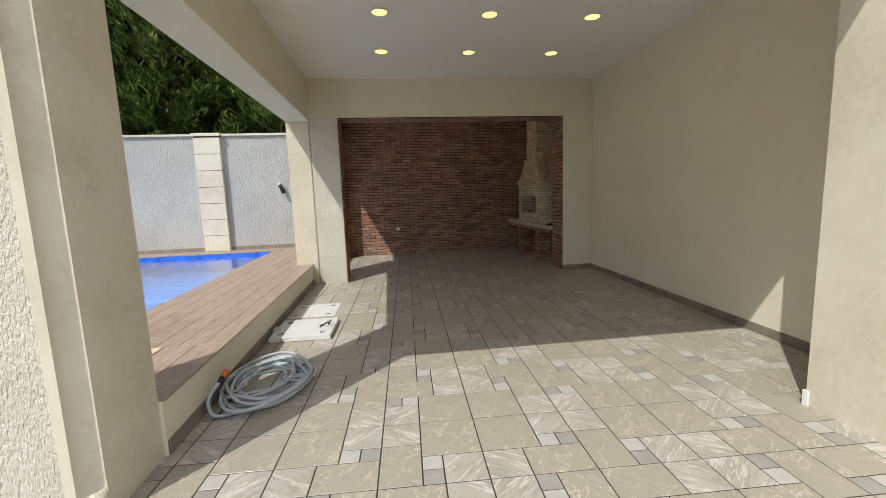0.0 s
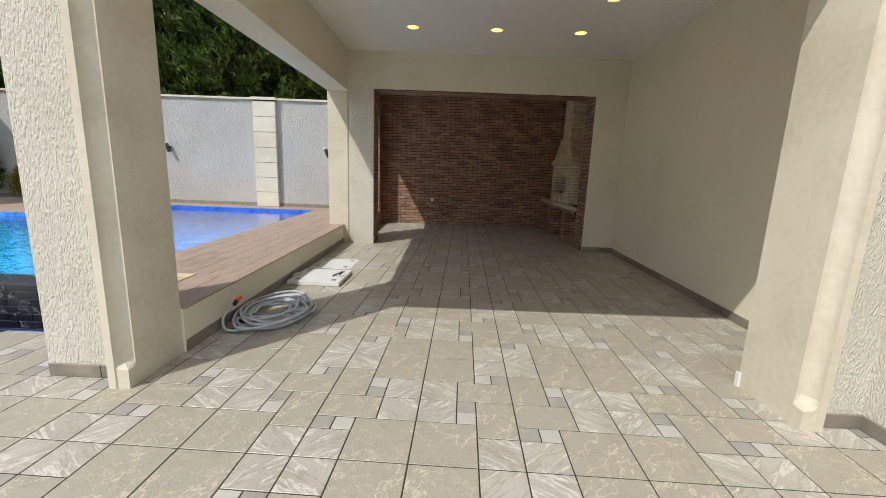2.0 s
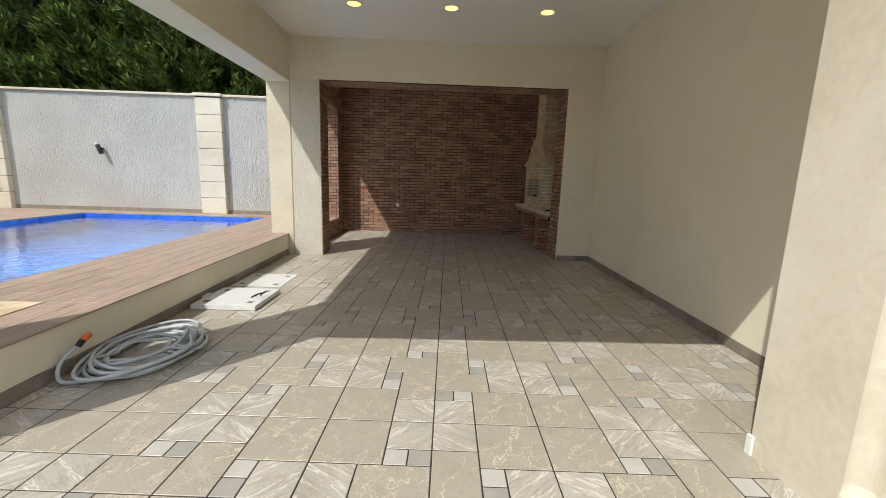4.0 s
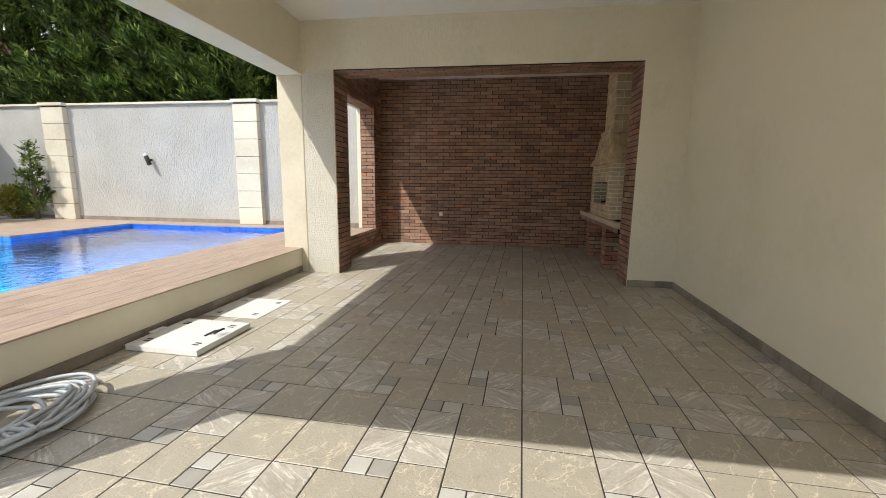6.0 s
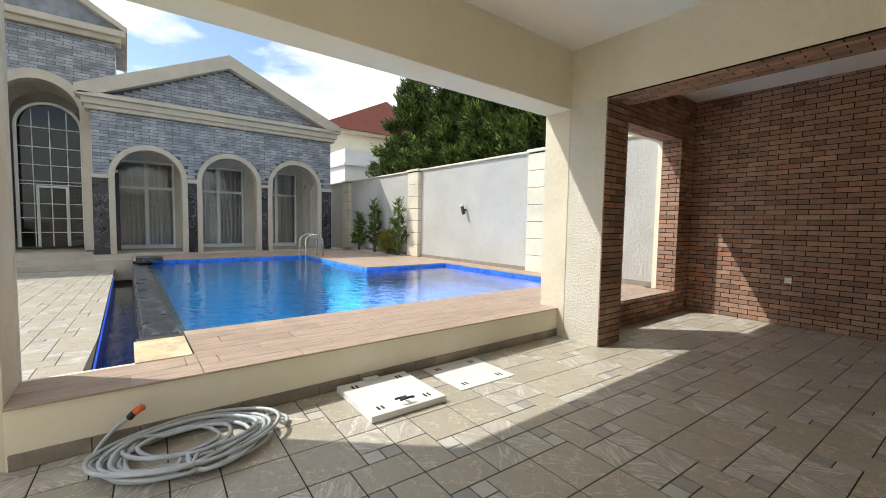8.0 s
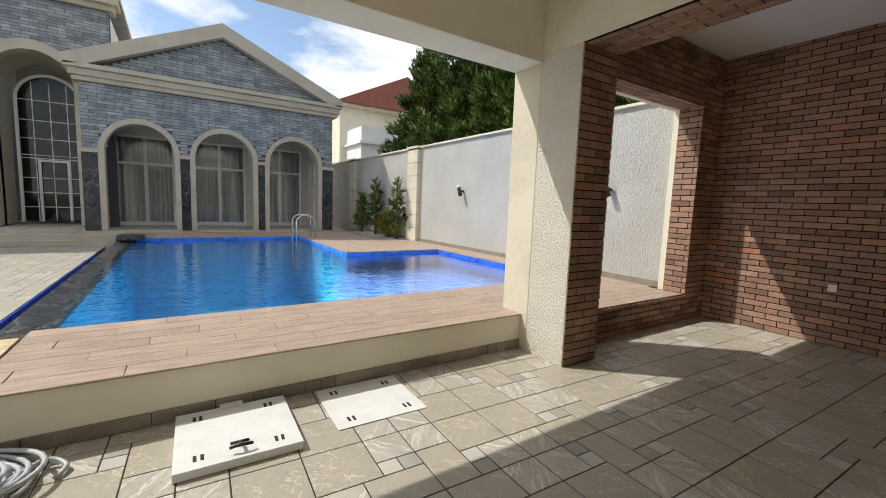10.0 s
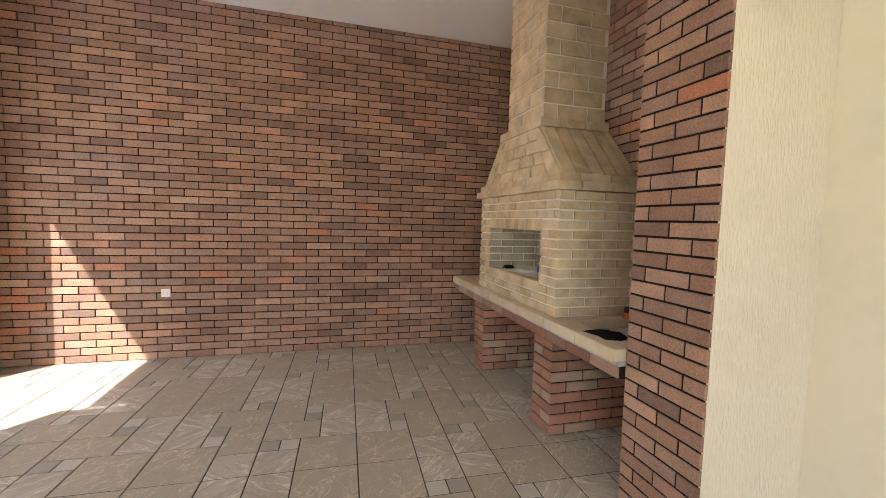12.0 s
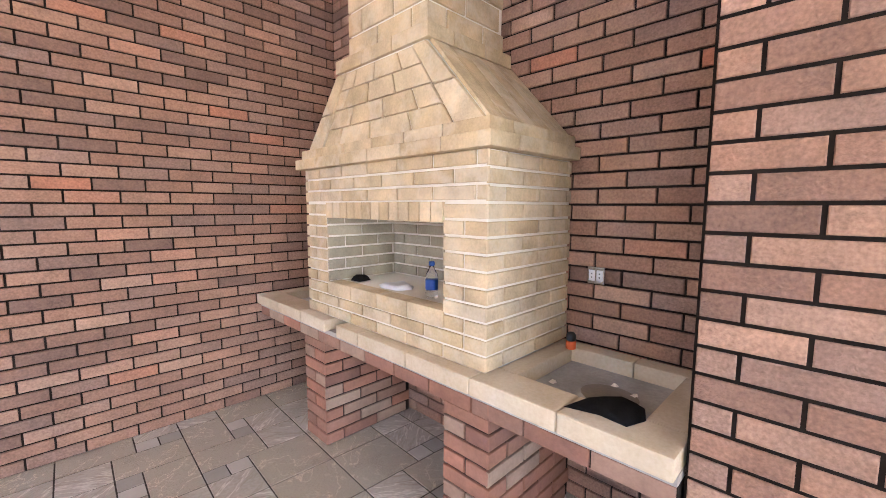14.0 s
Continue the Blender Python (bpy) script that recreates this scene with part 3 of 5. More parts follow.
# front faces -x: width runs towards -y
for ya, yb, za, zb, st in ((bq1, bo1, BZ + 0.137, oz1 + 0.091, 0.0), (bo0, bq0, BZ + 0.137, oz1 + 0.091, 0.5), (bq1, bq0, BZ, BZ + 0.137, 0.0), (bq1, bq0, oz1 + 0.091, btop, 0.25)):
    bq_courses((BX + 0.01, ya, za), (0, -1, 0), (0, 0, 1), ya - yb, zb - za, course=0.0685, length=0.234, joint=0.012, start=st)
# side faces -y, seen from the terrace
bq_courses((BX, bq0 + 0.01, BZ), (1, 0, 0), (0, 0, 1), BBACK - BX, btop - BZ, course=0.0685, length=0.234, joint=0.012, start=0.5)
bq_courses((BBACK, bq1 - 0.01, BZ), (-1, 0, 0), (0, 0, 1), BBACK - BX, btop - BZ, course=0.0685, length=0.234, joint=0.012)
# inside of the firebox
bq_courses((BX + 0.002, bo1, oz0), (1, 0, 0), (0, 0, 1), 0.69 - 0.19, oz1 - oz0, SOOT, course=0.0685, length=0.234, joint=0.012, limit=60)
bq_courses((3.70, bo1, oz0), (0, -1, 0), (0, 0, 1), bo1 - bo0, oz1 - oz0, SOOT, course=0.0685, length=0.234, joint=0.012, limit=60)
bq_courses((3.69, bo0, oz0), (-1, 0, 0), (0, 0, 1), 0.495, oz1 - oz0, SOOT, course=0.0685, length=0.234, joint=0.012, limit=60)
# soldier course over the mouth, tall sill course under it
for i in range(13):
    w = (bo1 - bo0) / 13
    bq_part("soldier_brick", boxes((BX - 0.006, BX + 0.02, bo0 + i * w + 0.003, bo0 + (i + 1) * w - 0.003, oz1 + 0.001, oz1 + 0.089), bevel=0.003), CREAM_BRICK)
for i in range(4):
    w = (bo1 - bo0) / 4
    bq_part("sill_block", boxes((BX - 0.004, BX + 0.09, bo0 + i * w + 0.002, bo0 + (i + 1) * w - 0.002, BZ + 0.139, oz0 - 0.001 + 0.004), bevel=0.004), CREAM_BRICK)


def band(z0, z1, out, y0, y1, x0, count):
    """A course of blocks that runs round the two free sides and the front."""
    w = (y1 - y0 + 2 * out) / count
    for i in range(count):
        bq_part("band_block", boxes((x0 - out, x0 + 0.14, y0 - out + i * w + 0.002, y0 - out + (i + 1) * w - 0.002, z0, z1), bevel=0.004), CREAM_BRICK)
    depth = (BBACK - x0 - 0.145) / 2
    for ya, yb in ((y0 - out, y0 + 0.1), (y1 - 0.1, y1 + out)):
        for k in range(2):
            xa = x0 + 0.145 + k * depth
            bq_part("band_block", boxes((xa, xa + depth - 0.004, ya, yb, z0, z1), bevel=0.004), CREAM_BRICK)


band(1.722, 1.782, 0.045, bq0, bq1, BX, 6)
band(1.784, 1.838, 0.015, bq0, bq1, BX, 6)
hz0, hz1 = 1.838, 2.235
hb0, hb1, ht0, ht1, hx0, hx1 = bq0 + 0.03, bq1 - 0.03, 8.99, 9.70, BX + 0.03, BX + 0.05
hood = bmesh.new()
hv = [hood.verts.new(p) for p in ((hx0, hb0, hz0), (BBACK, hb0, hz0), (BBACK, hb1, hz0), (hx0, hb1, hz0), (hx1, ht0, hz1), (BBACK, ht0 - 0.02, hz1), (BBACK, ht1 + 0.02, hz1), (hx1, ht1, hz1))]
for f in ((3, 2, 1, 0), (4, 5, 6, 7), (0, 1, 5, 4), (1, 2, 6, 5), (2, 3, 7, 6), (3, 0, 4, 7)):
    hood.faces.new([hv[i] for i in f])
bq_part("hood", hood, PALE_MORTAR)
rise, run = hz1 - hz0, ht0 - hb0


def hood_tile(corners, lift, mat=CREAM_BRICK):
    """A facing block on one slope of the hood: four corners, pushed out along its own normal."""
    bm = bmesh.new()
    p = [Vector(c) for c in corners]
    n = (p[1] - p[0]).cross(p[3] - p[0]).normalized()
    c = sum(p, Vector()) / 4
    lo = [bm.verts.new(q) for q in p]
    mid = [bm.verts.new(q + n * lift * 0.7) for q in p]
    hi = [bm.verts.new(q + n * lift + (c - q).normalized() * 0.006) for q in p]
    for s, t in ((lo, mid), (mid, hi)):
        for i in range(4):
            bm.faces.new((s[i], s[(i + 1) % 4], t[(i + 1) % 4], t[i]))
    bm.faces.new(hi)
    bq_part("hood_block", bm, mat)


def front_at(s, k):
    """A point on the hood's front: s from the right edge to the left edge, k from foot to top."""
    ya, yb = hb0 + run * k, hb1 - (hb1 - ht1) * k
    return (hx0 + (hx1 - hx0) * k, ya + (yb - ya) * s, hz0 + rise * k)


def side_at(s, k, y_foot, y_top):
    return (hx0 + (hx1 - hx0) * k + (BBACK - hx0 - (hx1 - hx0) * k) * s, y_foot + (y_top - y_foot) * k, hz0 + rise * k)


g = 0.005
for k0, k1 in ((0.0, 0.46), (0.47, 0.97)):
    for s0, s1 in ((0.0, 0.12), (0.88, 1.0)):
        hood_tile([front_at(s1 - g, k0), front_at(s0, k0), front_at(s0, k1), front_at(s1 - g, k1)], 0.022)
for k0, k1, cuts in ((0.0, 0.24, (.12, .31, .55, .76, .88)), (0.25, 0.49, (.12, .25, .46, .70, .88)), (0.50, 0.74, (.12, .36, .58, .79, .88)), (0.75, 0.97, (.12, .28, .53, .74, .88))):
    for s0, s1 in zip(cuts, cuts[1:]):
        hood_tile([front_at(s1 - g, k0), front_at(s0 + g, k0), front_at(s0 + g, k1), front_at(s1 - g, k1)], 0.014)
for y_foot, y_top, flip in ((hb0, ht0 - 0.01, False), (hb1, ht1 + 0.01, True)):
    cuts = (0, .17, .36, .54, .72, .88, 1)
    for s0, s1 in zip(cuts, cuts[1:]):
        q = [side_at(s0 + g, 0.0, y_foot, y_top), side_at(s1 - g, 0.0, y_foot, y_top), side_at(s1 - g, 0.97, y_foot, y_top), side_at(s0 + g, 0.97, y_foot, y_top)]
        hood_tile(q if not flip else [q[1], q[0], q[3], q[2]], 0.014)
band(2.237, 2.305, 0.028, ht0, ht1, BX + 0.06, 3)
cy0, cy1, cx0 = ht0 + 0.035, ht1 - 0.035, BX + 0.085
bq_part("chimney", boxes((cx0 + 0.01, BBACK, cy0 + 0.01, cy1 - 0.01, 2.303, CEIL)), PALE_MORTAR)
bq_courses((cx0 + 0.01, cy1, 2.305), (0, -1, 0), (0, 0, 1), cy1 - cy0, CEIL - 2.305, course=0.125, length=0.257, joint=0.013)
bq_courses((cx0, cy0 + 0.01, 2.305), (1, 0, 0), (0, 0, 1), BBACK - cx0, CEIL - 2.305, course=0.125, length=0.257, joint=0.013, start=0.5)

# counter with its piers
counter = thing("barbecue_counter", 3.12, 9.33, 0.0, "long counter of cream stone blocks on red brick piers", "counter")
to_ct = Matrix.Translation((-3.12, -9.33, 0))


def ct_part(name, bm, mat, label="", parent=None):
    bmesh.ops.transform(bm, matrix=to_ct, verts=bm.verts[:])
    return part(name, bm, mat, parent or counter, label)


cf, ct0, ct1 = 3.12, 7.885, 10.775
edge_cuts = [ct0, 8.24, 8.62, 9.01, 9.40, 9.62, 9.75, 10.05, 10.38, ct1]
for a, b in zip(edge_cuts, edge_cuts[1:]):
    if (a, b) == (9.62, 9.75):
        continue
    ct_part("edge_block", boxes((cf, cf + 0.17, a + 0.002, b - 0.002, 0.757, 0.83), bevel=0.009), BLOCK)
ct_part("bed", boxes((cf + 0.03, ROOM_R - 0.002, ct0, ct1, 0.735, 0.762)), CONCRETE, "rough cement bed of the basins")
for a, b in ((ct0, 8.02), (8.50, 8.60), (10.06, 10.14), (10.66, ct1)):
    ct_part("top_block", boxes((cf + 0.172, ROOM_R - 0.10, a + 0.002, b - 0.002, 0.757, 0.829), bevel=0.007), BLOCK)
for a, b in ((ct0, 8.22), (8.22, 8.60), (10.06, 10.40), (10.40, ct1)):
    ct_part("back_block", boxes((ROOM_R - 0.098, ROOM_R - 0.004, a + 0.002, b - 0.002, 0.757, 0.829), bevel=0.007), BLOCK)
ct_part("hearth_slab", boxes((cf + 0.172, ROOM_R - 0.1, 8.602, 10.058, 0.757, 0.828)), CONCRETE)
ct_part("drain_plate", prism([(3.50 + 0.09 * math.cos(q), 8.22 + 0.11 * math.sin(q)) for q in [2 * math.pi * k / 20 for k in range(20)]], 0.76, 0.767, "z"), SKIRT, "grey round drain plate")
ct_part("lintel_core", boxes((cf + 0.045, cf + 0.16, ct0, ct1, 0.665, 0.733)), MORTAR)
a = ct0
while a < ct1 - 0.05:
    b = min(a + 0.25, ct1)
    ct_part("lintel_brick", boxes((cf + 0.034, cf + 0.1, a + 0.004, b - 0.004, 0.668, 0.731), bevel=0.003), RED_BRICK)
    a = b
for y0 in (8.54, 9.815):
    pier = ct_part("pier", boxes((cf + 0.045, ROOM_R - 0.01, y0 + 0.01, y0 + 0.242, 0, 0.735)), MORTAR)
    o = (-3.12, -9.33)
    courses(pier, (cf + 0.045 + o[0], y0 + 0.252 + o[1], 0.003), (0, -1, 0), (0, 0, 1), 0.252, 0.665, RED_BRICK)
    courses(pier, (cf + 0.034 + o[0], y0 + 0.01 + o[1], 0.003), (1, 0, 0), (0, 0, 1), ROOM_R - cf - 0.05, 0.735, RED_BRICK, start=0.5)
    courses(pier, (ROOM_R - 0.01 + o[0], y0 + 0.242 + o[1], 0.003), (-1, 0, 0), (0, 0, 1), ROOM_R - cf - 0.05, 0.735, RED_BRICK, start=0.5)


# small things on and in the barbecue
def ragged(points, z, lift, rng_seed):
    """A crumpled sheet over an outline."""
    rng = random.Random(rng_seed)
    bm = bmesh.new()
    c = Vector((sum(p[0] for p in points) / len(points), sum(p[1] for p in points) / len(points), 0))
    rings = []
    for k in (1.0, 0.72, 0.4):
        rings.append([bm.verts.new((c.x + (p[0] - c.x) * k, c.y + (p[1] - c.y) * k, z + (0.002 if k == 1.0 else lift * rng.uniform(0.4, 1.0)))) for p in points])
    top = bm.verts.new((c.x, c.y, z + lift * 0.7))
    n = len(points)
    for a, b in zip(rings, rings[1:]):
        for i in range(n):
            bm.faces.new((a[i], a[(i + 1) % n], b[(i + 1) % n], b[i]))
    for i in range(n):
        bm.faces.new((rings[2][i], rings[2][(i + 1) % n], top))
    bm.faces.new(rings[0][::-1])
    bmesh.ops.recalc_face_normals(bm, faces=bm.faces[:])
    return bm


rag = thing("black_rag", 3.27, 8.12, 0.83, "crumpled black cloth lying over the counter edge", "cloth")
part("cloth", ragged([(-0.10, 0.12), (-0.02, 0.10), (0.05, 0.06), (0.10, -0.01), (0.08, -0.08), (0.0, -0.11), (-0.08, -0.08), (-0.07, 0.01)], 0.0, 0.03, 3), BLACK_CLOTH, rag, "", True)
can = thing("spray_cap_can", 3.72, 8.50, 0.829, "small black and orange can on the counter", "can")
part("body", turned([(0.022, 0.0), (0.024, 0.004), (0.024, 0.036), (0.021, 0.04)]), ORANGE, can, "orange lower part", True)
part("cap", turned([(0.02, 0.04), (0.022, 0.045), (0.022, 0.068), (0.014, 0.078), (0.004, 0.08)]), BLACK_RUBBER, can, "black cap", True)
tube_thing = thing("sealant_tube", 3.62, 7.93, 0.829, "white and blue tube standing against the brick wall", "tube")
part("body", turned([(0.02, 0.02), (0.024, 0.024), (0.024, 0.20), (0.02, 0.205)]), PLASTIC_WHITE, tube_thing, "", True)
BLUE_PLASTIC = material("blue_plastic", [(0.01, 0.06, 0.30), (0.02, 0.09, 0.38)], 9, 0.4)
part("cap", turned([(0.022, 0.205), (0.025, 0.21), (0.025, 0.26), (0.012, 0.27)]), BLUE_PLASTIC, tube_thing, "blue cap", True)
part("foot", turned([(0.022, 0.0), (0.025, 0.003), (0.025, 0.02), (0.02, 0.02)]), BLUE_PLASTIC, tube_thing, "blue foot", True)
bottle = thing("water_bottle", 3.33, 9.05, oz0, "small plastic water bottle with a blue label", "bottle")
part("body", turned([(0.026, 0.0), (0.031, 0.006), (0.031, 0.03), (0.029, 0.035), (0.031, 0.04), (0.031, 0.11), (0.028, 0.125), (0.014, 0.15), (0.012, 0.165)]), GLASS, bottle, "clear body", True)
part("label", turned([(0.0315, 0.045), (0.0318, 0.046), (0.0318, 0.095), (0.0315, 0.096)]), BLUE_PLASTIC, bottle, "blue label", True)
part("cap", turned([(0.014, 0.165), (0.015, 0.167), (0.015, 0.182), (0.012, 0.185)]), BLUE_PLASTIC, bottle, "blue cap", True)
bag = thing("plastic_bag", 3.37, 9.38, oz0, "crumpled white plastic bag in the firebox", "bag")
part("sheet", ragged([(-0.10, -0.14), (0.03, -0.19), (0.13, -0.10), (0.16, 0.06), (0.08, 0.19), (-0.05, 0.21), (-0.12, 0.07)], 0.0, 0.045, 8), PLASTIC_WHITE, bag, "", True)
bag.scale = (0.6, 0.6, 0.7)
scrap = thing("charred_scrap", 3.36, 9.72, oz0, "charred black scrap in the firebox", "scrap")
part("piece", ragged([(-0.05, -0.06), (0.04, -0.05), (0.06, 0.03), (0.0, 0.06), (-0.06, 0.02)], 0.0, 0.03, 5), BLACK_CLOTH, scrap)
for i, (bx, by) in enumerate(((3.36, 8.40), (3.45, 8.44), (3.56, 8.15), (3.48, 8.11), (3.60, 8.24))):
    bit = thing("rubble_crumb", bx, by, 0.762, "pale cement crumb in the counter basin", "rubble", "crumbs in the basin")
    part("crumb", ragged([(-0.012, -0.01), (0.012, -0.014), (0.016, 0.008), (-0.004, 0.015)], 0.0, 0.014, i), PALE_MORTAR, bit)


def socket(x, y, z, turn, label, plate=PLASTIC_WHITE):
    s = thing("wall_socket", x, y, z, label, "socket", turn=turn)
    part("plate", boxes((-0.041, 0.041, -0.012, 0.0, -0.041, 0.041), bevel=0.004), plate, s)
    for sx in (-0.019, 0.019):
        rose = part("insert", boxes((sx - 0.015, sx + 0.015, -0.0155, -0.0115, -0.026, 0.026), bevel=0.002), FRAME_WHITE, s)
        for hz in (-0.009, 0.009):
            part("hole", boxes((sx - 0.003, sx + 0.003, -0.0165, -0.0152, hz - 0.003, hz + 0.003)), BLACK_RUBBER, rose, "dark pin hole")
    return s


socket(0.09, BACK - 0.002, 0.68, 0, "white double socket on the brown brick wall")
socket(ROOM_R - 0.002, 8.44, 1.175, -90, "grey socket on the brick wall by the barbecue", METAL)


# ---- covers and hose ----
def cover(x0, y0, size_x, size_y, z, tilt, label, raised):
    c = thing("access_cover", x0, y0, z, label, "access cover", "white covers by the parapet")
    c.matrix_basis = pose(x0, y0, z, 0, tilt, -1.5)
    part("panel", boxes((0, size_x, 0, size_y, 0, 0.05 if raised else 0.006), bevel=0.004), LID, c)
    top = 0.05 if raised else 0.006
    for sx in (0.10, size_x - 0.10):
        for sy in (0.12, size_y - 0.12):
            for k in (-0.018, 0.018):
                part("slot", boxes((sx - 0.03, sx + 0.03, sy + k - 0.009, sy + k + 0.009, top - 0.001, top + 0.0015), bevel=0.0007), GROUT, c, "dark lifting slot")
    return c


lid_a = cover(-1.50, 4.36, 0.66, 0.66, 0.004, 0, "raised white access cover with a black lifting key", True)
part("key_shaft", tube([(0.50, 0.33, 0.052), (0.56, 0.33, 0.085), (0.60, 0.33, 0.09)], 0.009), BLACK_RUBBER, lid_a, "black lifting key", True)
part("key_grip", tube([(0.60, 0.27, 0.085), (0.605, 0.30, 0.092), (0.605, 0.36, 0.092), (0.60, 0.39, 0.085)], 0.009), BLACK_RUBBER, lid_a, "black cross grip", True)
part("key_foot", tube([(0.50, 0.28, 0.055), (0.50, 0.38, 0.055)], 0.008), BLACK_RUBBER, lid_a, "black key foot", True)
part("hinge", boxes((-0.035, 0.0, 0.27, 0.37, 0.01, 0.055), (-0.03, 0.03, 0.25, 0.39, 0.05, 0.062), bevel=0.005), PLASTIC_WHITE, lid_a, "white hinge block")
cover(-1.53, 5.26, 0.62, 0.66, 0.001, 0, "flat white access cover level with the paving", False)

hose = thing("garden_hose", -1.20, 3.27, 0.0, "coiled grey-white hose lying on the paving", "hose")
rng_h = random.Random(11)
coil = []
TURNS = 11
for i in range(TURNS * 36 + 1):
    k = i / 36
    a = 2 * math.pi * k
    ph = math.floor(k) * 1.7
    rx = 0.29 + 0.05 * math.sin(ph * 2.1) + 0.03 * math.sin(2 * a + ph)
    ry = 0.40 + 0.06 * math.sin(ph * 1.3 + 1) + 0.03 * math.cos(2 * a + ph)
    if 7 <= k < 8.6:
        rx, ry = rx * 0.6, ry * 0.62
    coil.append((0.03 * math.sin(ph) + rx * math.cos(a), 0.05 * math.cos(ph * 0.8) + ry * math.sin(a), 0.014 + 0.007 * min(k, 9) + 0.009 * math.sin(3 * a + ph) + 0.009))
last = coil[-1]
ends = [(last[0] - 0.05, last[1] + 0.13, 0.085), (0.10, 0.36, 0.07), (-0.12, 0.50, 0.05), (-0.06, 0.60, 0.03), (0.03, 0.57, 0.017)]


def eased(points, n=10):
    out, p = [], [Vector(q) for q in points]
    for i in range(len(p) - 1):
        p0, p1, p2, p3 = p[max(i - 1, 0)], p[i], p[i + 1], p[min(i + 2, len(p) - 1)]
        for j in range(n):
            t = j / n
            out.append(0.5 * ((2 * p1) + (p2 - p0) * t + (2 * p0 - 5 * p1 + 4 * p2 - p3) * t * t + (3 * p1 - p0 - 3 * p2 + p3) * t ** 3))
    return out + [p[-1]]


part("coil", tube(coil + eased([last] + ends, 8)[1:], 0.013, 8), HOSE, hose, "", True)
lead = eased([(-0.10, -0.42, 0.02), (-0.24, -0.46, 0.03), (-0.30, -0.38, 0.12), (-0.24, -0.28, 0.22)], 10)
part("lead", tube(lead, 0.013, 8), HOSE, hose, "", True)
part("connector", tube([(-0.25, -0.295, 0.20), (-0.235, -0.265, 0.235)], 0.020, 12), BLACK_RUBBER, hose, "black connector collar", True)
part("nozzle", tube([(-0.235, -0.265, 0.235), (-0.215, -0.225, 0.265)], 0.021, 12), ORANGE, hose, "orange connector", True)

trim_bit = thing("white_corner_strip", 2.672, 2.19, 0.0, "short white plastic corner strip at the column foot", "corner strip")
part("strip", boxes((-0.012, 0.006, -0.008, 0.03, 0.0, 0.11), bevel=0.002), PLASTIC_WHITE, trim_bit)

# ---- skirtings ----
def skirting(name, spans, label):
    """Tile skirting: spans of (x0, y0, x1, y1), standing proud to the left of the run."""
    bed_bm = bmesh.new()
    for x0, y0, x1, y1 in spans:
        u = Vector((x1 - x0, y1 - y0, 0)).normalized()
        n = Vector((u.y, -u.x, 0)) * 0.004
        corners = [Vector((x0, y0, 0)) - n, Vector((x1, y1, 0)) - n, Vector((x1, y1, 0)) + n, Vector((x0, y0, 0)) + n]
        lo = [bed_bm.verts.new(c) for c in corners]
        hi = [bed_bm.verts.new(c + Vector((0, 0, 0.09))) for c in corners]
        for q in range(4):
            bed_bm.faces.new((lo[q], lo[(q + 1) % 4], hi[(q + 1) % 4], hi[q]))
        bed_bm.faces.new(hi)
    bmesh.ops.recalc_face_normals(bed_bm, faces=bed_bm.faces[:])
    sk = structure(name, bed_bm, GROUT, label, "skirting")
    for x0, y0, x1, y1 in spans:
        run = Vector((x1 - x0, y1 - y0, 0))
        length, u = run.length, run.normalized()
        a = 0.0
        k = 0
        while a < length - 0.02:
            b = min(a + (0.36, 0.24, 0.36, 0.12, 0.12, 0.60)[k % 6], length)
            ob = new("skirting_tile", slip_mesh("skirting_tile", b - a - 0.004, 0.093, 0.012, SKIRT))
            ob.parent = sk
            ob.matrix_basis = plane_pose((x0 + u.x * (a + 0.002), y0 + u.y * (a + 0.002), 0.002), u, (0, 0, 1))
            a, k = b, k + 1
    return sk


skirting("baseboard_terrace", [(RIGHT, FACE, RIGHT_NEAR, 2.2), (OPEN_R + 0.02, FACE, RIGHT, FACE)], "grey-brown tile skirting along the terrace wall")
skirting("baseboard_parapet", [(-1.55, 2.43, -1.55, 7.42)], "grey-brown tile skirting along the low parapet")
skirting("baseboard_facade", [(-2.22, 1.99, -1.72, 1.99), (2.83, 1.72, 3.10, 1.72), (3.10, 1.72, 3.10, -1.0)], "grey-brown tile skirting below the stucco")


# ---- paving ----
UNIT = 0.12195
PIECES = [(2, 0, 3, 3, 0), (0, 0, 2, 2, 1), (0, 2, 1, 1, 2), (1, 2, 1, 1, 3), (0, 3, 3, 2, 0), (3, 3, 2, 2, 4)]


def paving_mesh(turns):
    """A block of six cut pieces; four blocks turned about one corner make the pinwheel that repeats."""
    bm = bmesh.new()
    for px, py, w, h, mi in PIECES:
        s = slip(w * UNIT - 0.0078, h * UNIT - 0.0078, 0.006, 0.002)
        bmesh.ops.translate(s, vec=((px - 2.5) * UNIT + 0.0039, (py - 2.5) * UNIT + 0.0039, -0.006), verts=s.verts[:])
        for f in s.faces:
            f.material_index = mi
        tmp = bpy.data.meshes.new("tmp")
        s.to_mesh(tmp)
        s.free()
        bm.from_mesh(tmp)
        bpy.data.meshes.remove(tmp)
    bmesh.ops.rotate(bm, cent=(0, 0, 0), matrix=Matrix.Rotation(turns * math.pi / 2 - PAVING_TURN, 3, "Z"), verts=bm.verts[:])
    return mesh_of("paving_tile", bm, [TILE_TAN, TILE_PALE, TILE_GREY, TILE_SILVER, TILE_PALE_TURNED])


